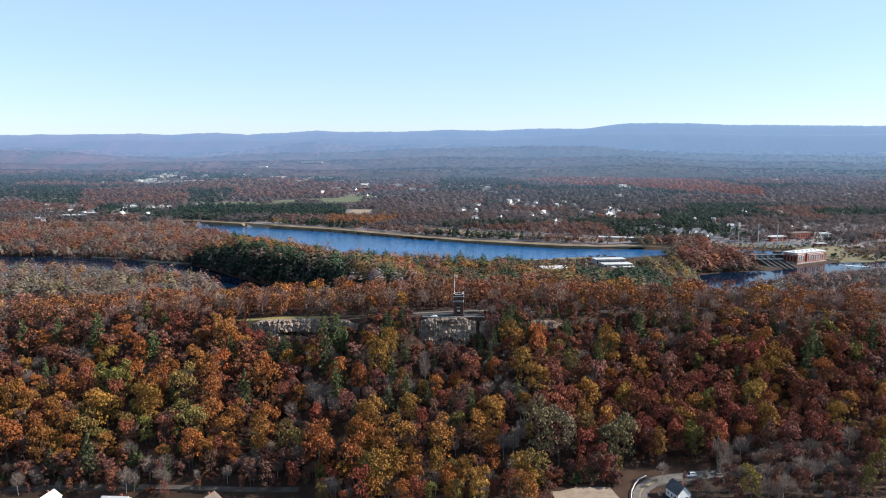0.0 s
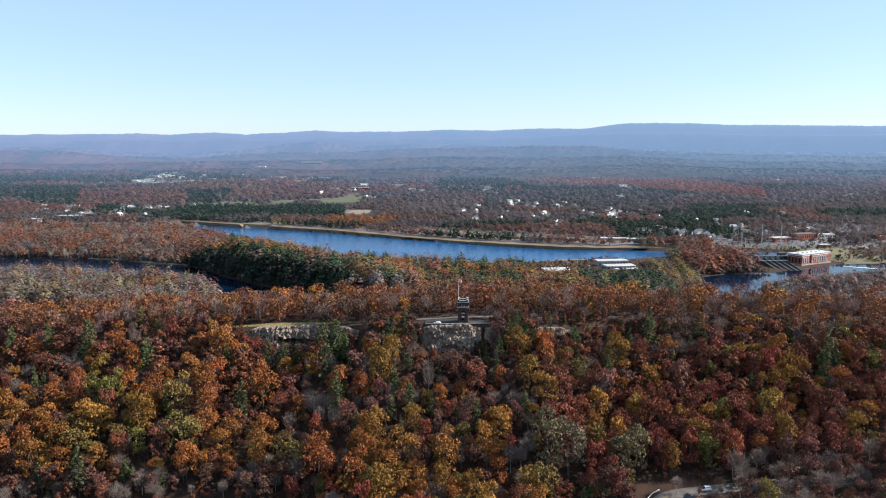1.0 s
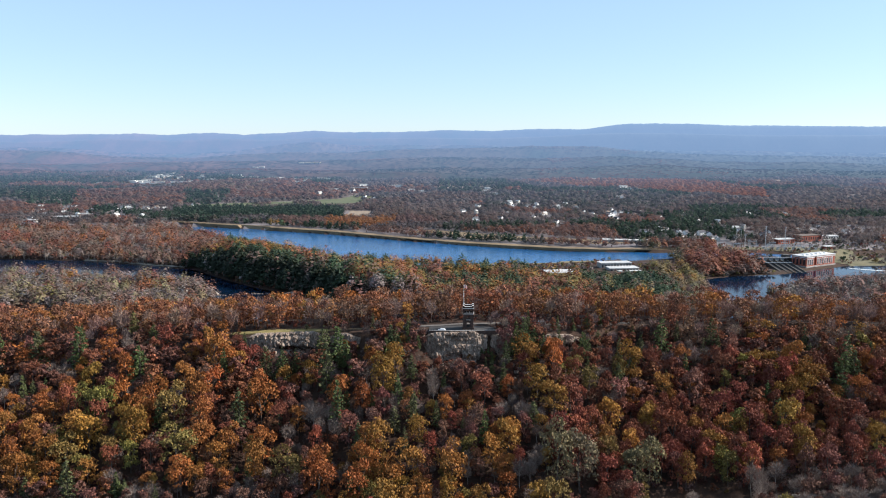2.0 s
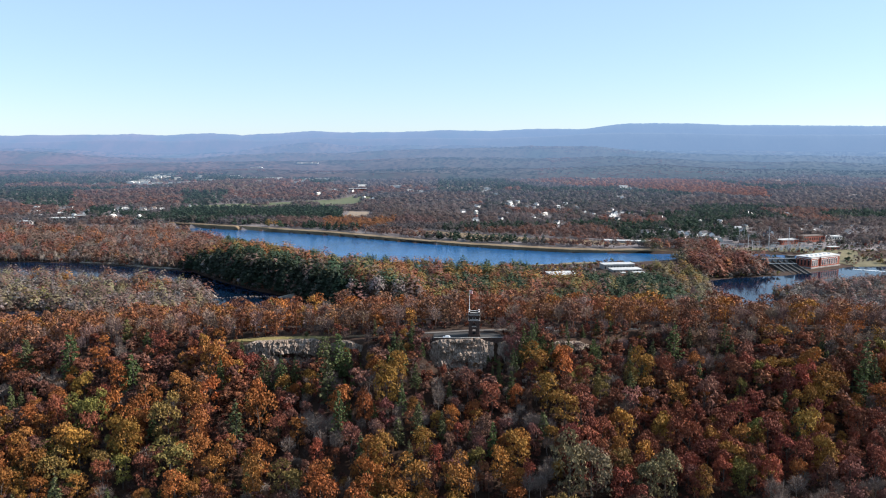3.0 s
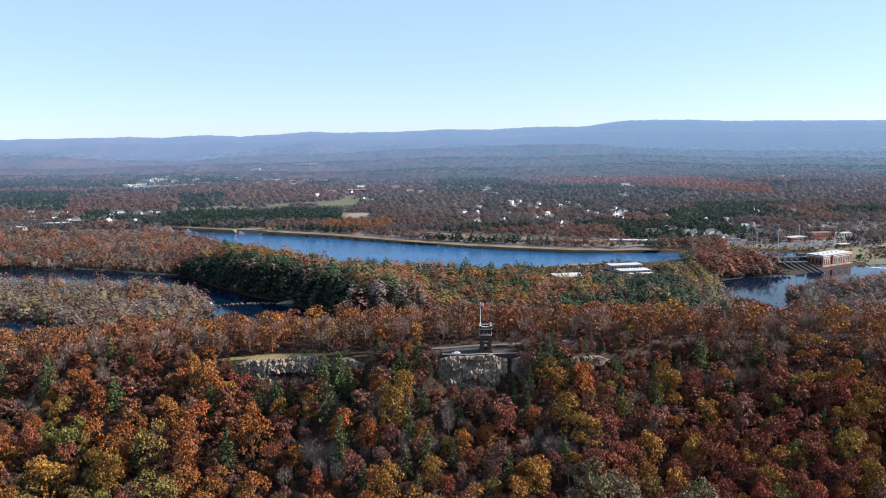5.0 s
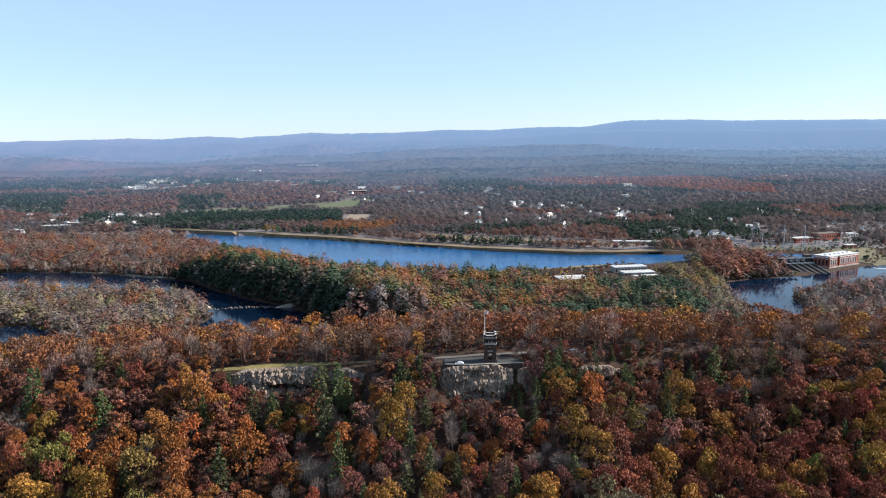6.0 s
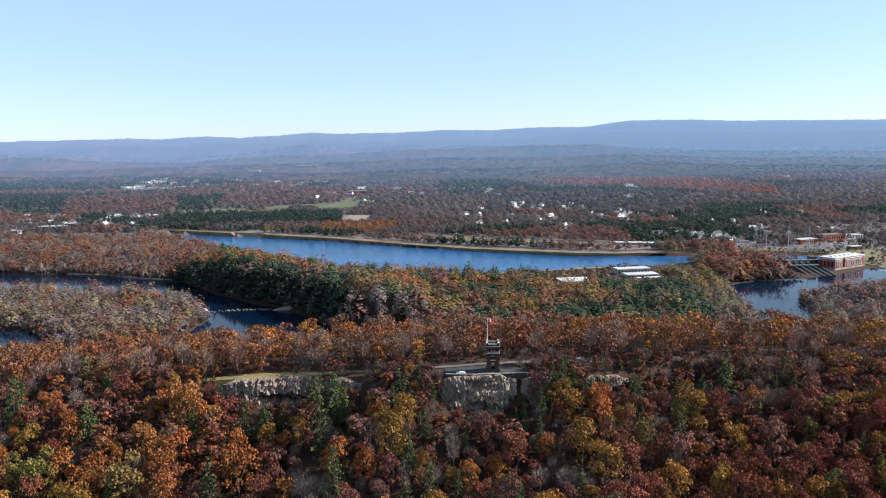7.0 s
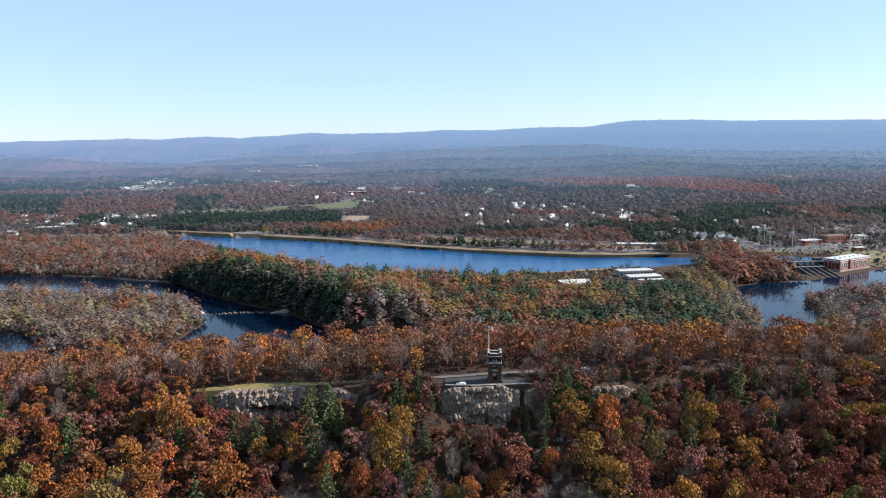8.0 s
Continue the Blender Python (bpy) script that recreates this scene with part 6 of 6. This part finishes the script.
for k, (x, y, a) in enumerate(LOW_HOUSES):
    m = Matrix.Translation((x, y, h(x, y))) @ Matrix.Rotation(a, 4, "Z")
    house(m, 13 if k < 3 else 10.5, 8.5 if k < 3 else 7.6, 4.4 if k == 3 else 3.4, M_WHITE, (M_ROOF_WHITE, M_ROOF_WHITE, M_ROOF_BROWN, M_ROOF_DARK, M_ROOF_DARK)[k],
          ("white house with a pale roof at the foot of the slope", "white house with a pale roof at the foot of the slope", "white house with a brown shingle roof at the slope's foot", "white house with a dark shingle roof inside the road's bend", "white house with a dark roof below the woods")[k], "houses at the foot of the slope", True, 0.36 if k < 3 else 0.52)

random.seed(41)
FAR_HOUSES = [(M_WHITE, M_ROOF_DARK, "small white house with a dark roof among bare trees"), (M_SIDING, M_ROOF_WHITE, "small house with a pale roof among bare trees"),
              (M_WHITE, M_ROOF_BROWN, "small white house with a brown roof among bare trees"), (M_BRICK, M_ROOF_DARK, "small brick house with a dark roof among bare trees")]
made = {}
for x, y in TOWN:
    k = random.choices(range(4), [5, 4, 3, 1])[0]
    m = Matrix.Translation((x, y, h(x, y))) @ Matrix.Rotation(random.uniform(-0.9, 0.9) + random.choice((0, math.pi / 2)), 4, "Z") @ Matrix.Scale(random.uniform(0.8, 1.18), 4)
    if k in made:
        copy_thing(made[k], m)
    else:
        made[k] = house(m, 13, 9, 5.4, FAR_HOUSES[k][0], FAR_HOUSES[k][1], FAR_HOUSES[k][2], "houses beyond the pond", False)


def hall(m, w, d, hgt, walls, roof, label, group="", windows=0, category="building"):
    """A flat-roofed building: walls, overhanging roof slab and a row of windows."""
    o = thing("hall", m, label, category, group)
    part("wall", Shape().box(-w / 2, -d / 2, -2, w / 2, d / 2, hgt), walls, o)
    part("roof", Shape().box(-w / 2 - 0.6, -d / 2 - 0.6, hgt, w / 2 + 0.6, d / 2 + 0.6, hgt + 0.7), roof, o)
    for k in range(windows):
        x0 = -w / 2 + (k + 0.25) * w / windows
        part("window", Shape().box(x0, -d / 2 - 0.08, hgt * 0.35, x0 + w / windows * 0.5, -d / 2 + 0.2, hgt * 0.78), M_GLASS, o)
    return o


long_hall = None
for x, y in FAR_TOWN:
    m = Matrix.Translation((x, y, h(x, y))) @ Matrix.Rotation(random.uniform(-0.3, 0.3), 4, "Z") @ Matrix.Diagonal((random.uniform(0.6, 1.8), random.uniform(0.7, 1.3), random.uniform(0.8, 1.4), 1))
    if long_hall:
        copy_thing(long_hall, m)
    else:
        long_hall = hall(m, 15, 11, 6, M_WHITE, M_ROOF_WHITE, "white flat-roofed building in the far town", "buildings of the far town")


for hill, row, x in ((HILL_WOODED_SLOPE, 3, -520), (HILL_WOODED_SLOPE, 3, -492), (HILL_WOODED_SLOPE, 3, -470), (HILL_WOODED_SLOPE, 3, -440), (HILL_WOODED_SLOPE, 2, -735), (HILL_WOODED_SLOPE, 2, -705)):
    spot = hill[1][row, int(np.argmin(np.abs(hill[0] - x)))]
    copy_thing(long_hall, Matrix.Translation((x, float(spot[1]), float(spot[2]) + 4)) @ Matrix.Diagonal((0.9, 1.8, 0.5, 1)))


def at(x, y, a, z=None):
    return Matrix.Translation((x, y, h(x, y) if z is None else z)) @ Matrix.Rotation(a, 4, "Z")


# the low buildings on the near shore of the pond
hall(at(250, 1272, 0.1, 2), 46, 34, 6, M_SIDING, M_ROOF_WHITE, "long low building with a bright white roof among trees", "", 7)
hall(at(214, 1258, 0.1, 1), 16, 12, 4, M_SIDING, M_ROOF_WHITE, "small annex with a white roof beside the long low building")
hall(at(356, 1336, 0.12, 2), 54, 20, 11, M_CONCRETE, M_ROOF_WHITE, "long pale two-storey building with a white roof by the pond", "", 10)
hall(at(362, 1309, 0.12, 2), 50, 22, 6.5, M_CONCRETE, M_ROOF_WHITE, "middle wing of the pale building with a white roof", "", 9)
hall(at(369, 1290, 0.12, 2), 38, 9, 3.5, M_CONCRETE, M_ROOF_WHITE, "lowest wing of the pale building with a white roof", "", 7)
# white-roofed halls and brick blocks of the town beyond
hall(at(467, 1664, -0.24), 96, 18, 4.5, M_CONCRETE, M_ROOF_WHITE, "very long low warehouse with a pale roof", "", 0)
hall(at(800, 1640, 0.3), 44, 20, 9, M_BRICK, M_ROOF_WHITE, "brick building with a pale flat roof", "", 8)
hall(at(870, 1675, 0.3), 56, 24, 13, M_BRICK, M_ROOF_BROWN, "tall red brick building in the town", "", 9)
hall(at(855, 1562, 0.35), 24, 12, 6, M_BRICK, M_ROOF_WHITE, "small red brick building on the lawn", "", 4)
hall(at(930, 1700, 0.2), 40, 20, 8, M_SIDING, M_ROOF_WHITE, "pale building with a white roof in the town", "", 6)


hall(at(-905, 2150, 0.1), 64, 20, 7, M_CONCRETE, M_ROOF_WHITE, "long grey warehouse with a pale roof in the town", "", 8)
hall(at(-880, 2215, 0.15), 44, 16, 6, M_BRICK, M_ROOF_WHITE, "brick building with a pale flat roof in the town", "", 6)
hall(at(-955, 2055, -0.2), 28, 18, 9, M_WHITE, M_ROOF_WHITE, "tall white building at the edge of the town", "", 4)
hall(at(-700, 2150, 0.05), 42, 15, 6, M_SIDING, M_ROOF_BROWN, "pale building with a brown roof in the town", "", 6)
hall(at(-178, 2985, 0.05), 66, 14, 8, M_BRICK, M_ROOF_WHITE, "long brick building with a white roof on the rise", "", 8)

# ---------------------------------------------------------------- the power station
def station():
    a = math.atan2(38, 74)
    s = thing("power_station", Matrix.Translation((728, 1404, -10.5)) @ Matrix.Rotation(a, 4, "Z"), "red brick power station with tall windows and white roof", "power station")
    L, D, H = 83.0, 30.0, 20.5
    part("foundation", Shape().box(-1.5, -1.5, -6, L + 1.5, D + 1.5, 3.0), M_CONCRETE, s, "grey concrete foundation")
    for x0, x1 in ((0, 22), (28, L)):
        part("wall", Shape().box(x0, 0, 3.0, x1, D, H), M_BRICK, s)
    part("wall", Shape().box(22, 3.0, 3.0, 28, D, H - 1.5), M_BRICK, s)
    part("cornice", Shape().box(-0.5, -0.5, H - 2.2, 22.3, D + 0.5, H - 1.2).box(27.7, -0.5, H - 2.2, L + 0.5, D + 0.5, H - 1.2), M_WHITE, s, "white cornice")
    part("roof", Shape().box(-0.8, -0.8, H, L + 0.8, D + 0.8, H + 0.9), M_ROOF_WHITE, s, "white flat roof")
    for k in range(6):
        part("roof_vent", Shape().box(8 + k * 12.5, 11, H + 0.9, 13 + k * 12.5, 17, H + 2.6, None, 0.4), M_WHITE, s)
    xs = [4.5, 10.5, 16.5] + [32.5 + k * 6.9 for k in range(7)]
    for x in xs:
        w = part("window", Shape().box(x - 1.6, -0.12, 5.5, x + 1.6, 0.3, 15.5), M_GLASS, s)
        part("frame", Shape().box(x - 2.1, -0.3, 4.9, x - 1.6, 0.1, 16).box(x + 1.6, -0.3, 4.9, x + 2.1, 0.1, 16).box(x - 2.1, -0.3, 15.5, x + 2.1, 0.1, 16.4), M_WHITE, w)
    for k in range(4):
        w = part("window", Shape().box(-0.12, 3.5 + k * 7, 5.5, 0.3, 6.5 + k * 7, 15.5), M_GLASS, s)
        part("frame", Shape().box(-0.3, 3.0 + k * 7, 15.5, 0.1, 7.0 + k * 7, 16.3), M_TRIM, w)
    return s


station()


def sluice():
    """Gates and sloping concrete walls between the forebay and the river."""
    g = thing("sluice_gates", pose(0, 0, 0), "concrete sluice gates with sloping spillway walls and a footbridge", "sluice")
    for k in range(5):
        x = 662 + k * 11
        part("spillway_wall", Shape().add([(x, 1362, -14), (x + 1.8, 1362, -14), (x + 1.8, 1440, -14), (x, 1440, -14), (x, 1362, -10.5), (x + 1.8, 1362, -10.5), (x + 1.8, 1440, 1), (x, 1440, 1)],
                                          [(0, 3, 2, 1), (4, 5, 6, 7), (0, 1, 5, 4), (1, 2, 6, 5), (2, 3, 7, 6), (3, 0, 4, 7)]), M_DARK_CONCRETE, g)
        if k < 4:
            part("spillway_floor", Shape().add([(x + 2.2, 1362, -15), (x + 11, 1362, -15), (x + 11, 1440, -15), (x + 2.2, 1440, -15), (x + 2.2, 1362, -12.3), (x + 11, 1362, -12.3), (x + 11, 1440, -2), (x + 2.2, 1440, -2)],
                                               [(0, 3, 2, 1), (4, 5, 6, 7), (0, 1, 5, 4), (1, 2, 6, 5), (2, 3, 7, 6), (3, 0, 4, 7)]), M_LOT, g)
            part("gate", Shape().box(x + 2.4, 1440, -3, x + 10.8, 1441, 3.2), M_STEEL, g)
    part("footbridge", Shape().box(655, 1437, 3.2, 716, 1440, 4.2), M_STEEL, g)
    part("footbridge", Shape().box(655, 1412, -1.6, 706, 1414.5, -0.6), M_STEEL, g)
    for k in range(9):
        part("rail_post", Shape().box(656 + k * 7.4, 1437, 4.2, 656.3 + k * 7.4, 1437.3, 5.6), M_STEEL, g)
    part("rail", Shape().box(655, 1437, 5.5, 716, 1437.3, 5.8), M_STEEL, g)
    part("gate_house", Shape().box(704, 1440, -3, 716, 1452, 9), M_DARK_CONCRETE, g)
    part("dam_wall", Shape().box(600, 1441.5, -12, 728, 1447, 2.6), M_DARK_CONCRETE, g)
    return g


sluice()


def mast(x, y, tall):
    o = thing("power_mast", pose(x, y, h(x, y)), "tall slender steel power mast at the substation", "mast", "masts at the substation")
    part("pole", Shape().tube((0, 0, -1), (0, 0, tall), 0.95, 0.45, 8), M_STEEL, o)
    for zz in (0.97, 0.9, 0.83):
        part("cross_arm", Shape().box(-2.6, -0.2, tall * zz - 0.25, 2.6, 0.2, tall * zz + 0.25), M_STEEL, o)
    return o


for x, y, t in ((719, 1550, 49), (752, 1536, 49), (690, 1560, 20), (700, 1600, 24)):
    mast(x, y, t)


def portal(x, y, w, t, group="portals of the substation"):
    o = thing("line_portal", pose(x, y, h(x, y), 0, 0, random.uniform(-15, 15)), "pale steel portal frame carrying power lines", "portal", group)
    for s in (-1, 1):
        part("leg", Shape().tube((s * w / 2, 0, -1), (s * w / 2, 0, t), 0.5, 0.35, 6), M_STEEL, o)
    part("beam", Shape().box(-w / 2 - 1, -0.4, t - 1.2, w / 2 + 1, 0.4, t - 0.2), M_STEEL, o)
    return o


portal(716, 1668, 9, 26)
for x, y in ((735, 1560), (765, 1556), (790, 1560), (815, 1566), (745, 1580), (775, 1585), (805, 1588), (680, 1580), (660, 1590), (725, 1545), (757, 1548), (790, 1545), (700, 1556), (822, 1550), (668, 1566), (640, 1580), (758, 1600), (790, 1604), (720, 1604)):
    portal(x, y, 12, 10 + random.uniform(-2, 3))
for k in range(14):
    x, y = 725 + (k % 7) * 16 + random.uniform(-3, 3), 1548 + (k // 7) * 22
    o = thing("transformer", pose(x, y, h(x, y) + 0.9), "grey steel transformer standing in the substation", "transformer", "transformers of the substation")
    part("tank", Shape().box(-2.5, -1.6, -1, 2.5, 1.6, 3.4), M_STEEL, o)
    for s in (-1.4, 0, 1.4):
        part("bushing", Shape().tube((s, 0, 3.4), (s, 0, 5.6), 0.3, 0.15, 6), M_TRIM, o)


def utility_pole(x, y, t=15):
    o = thing("utility_pole", pose(x, y, h(x, y), 0, 0, 20), "brown wooden power pole with a cross arm", "utility pole", "power poles by the pond")
    part("pole", Shape().tube((0, 0, -1), (0, 0, t), 0.35, 0.22, 6), M_POLE, o)
    part("cross_arm", Shape().box(-2.2, -0.15, t - 1.6, 2.2, 0.15, t - 1.2), M_POLE, o)


for x, y in ((604, 1600), (618, 1602), (560, 1575), (-340, 2010), (-365, 2018), (-300, 2000), (640, 1612)):
    utility_pole(x, y, 20)

poly_plane("water_foam", [(812, 1413), (832, 1398), (858, 1382), (880, 1371), (881, 1367), (856, 1378), (830, 1393.5), (811, 1409)], -11.85, M_FOAM, "white foaming water below the outlet of the power station")
# rocks of the old weir in the river
weir = [(x, 1198 + 5 * math.sin(x * 0.05)) for x in np.arange(-285, -150, 2.4)]
strip("gravel_weir", [(-288, 1203), (-250, 1200), (-200, 1196), (-150, 1197)], [9, 6, 8, 4], M_SAND, 4.6, "low gravel bar of the old weir in the river", "gravel bar", 8, True)
for k, (x, y) in enumerate(weir):
    o = boulder(x + r0.uniform(-1, 1), y + r0.uniform(-4, 4), r0.uniform(0.5, 1.7), 300 + k)
    o.location.z = -11.6
    tagged(o, "pale rock breaking the surface of the river", "rock", "rocks of the old weir")
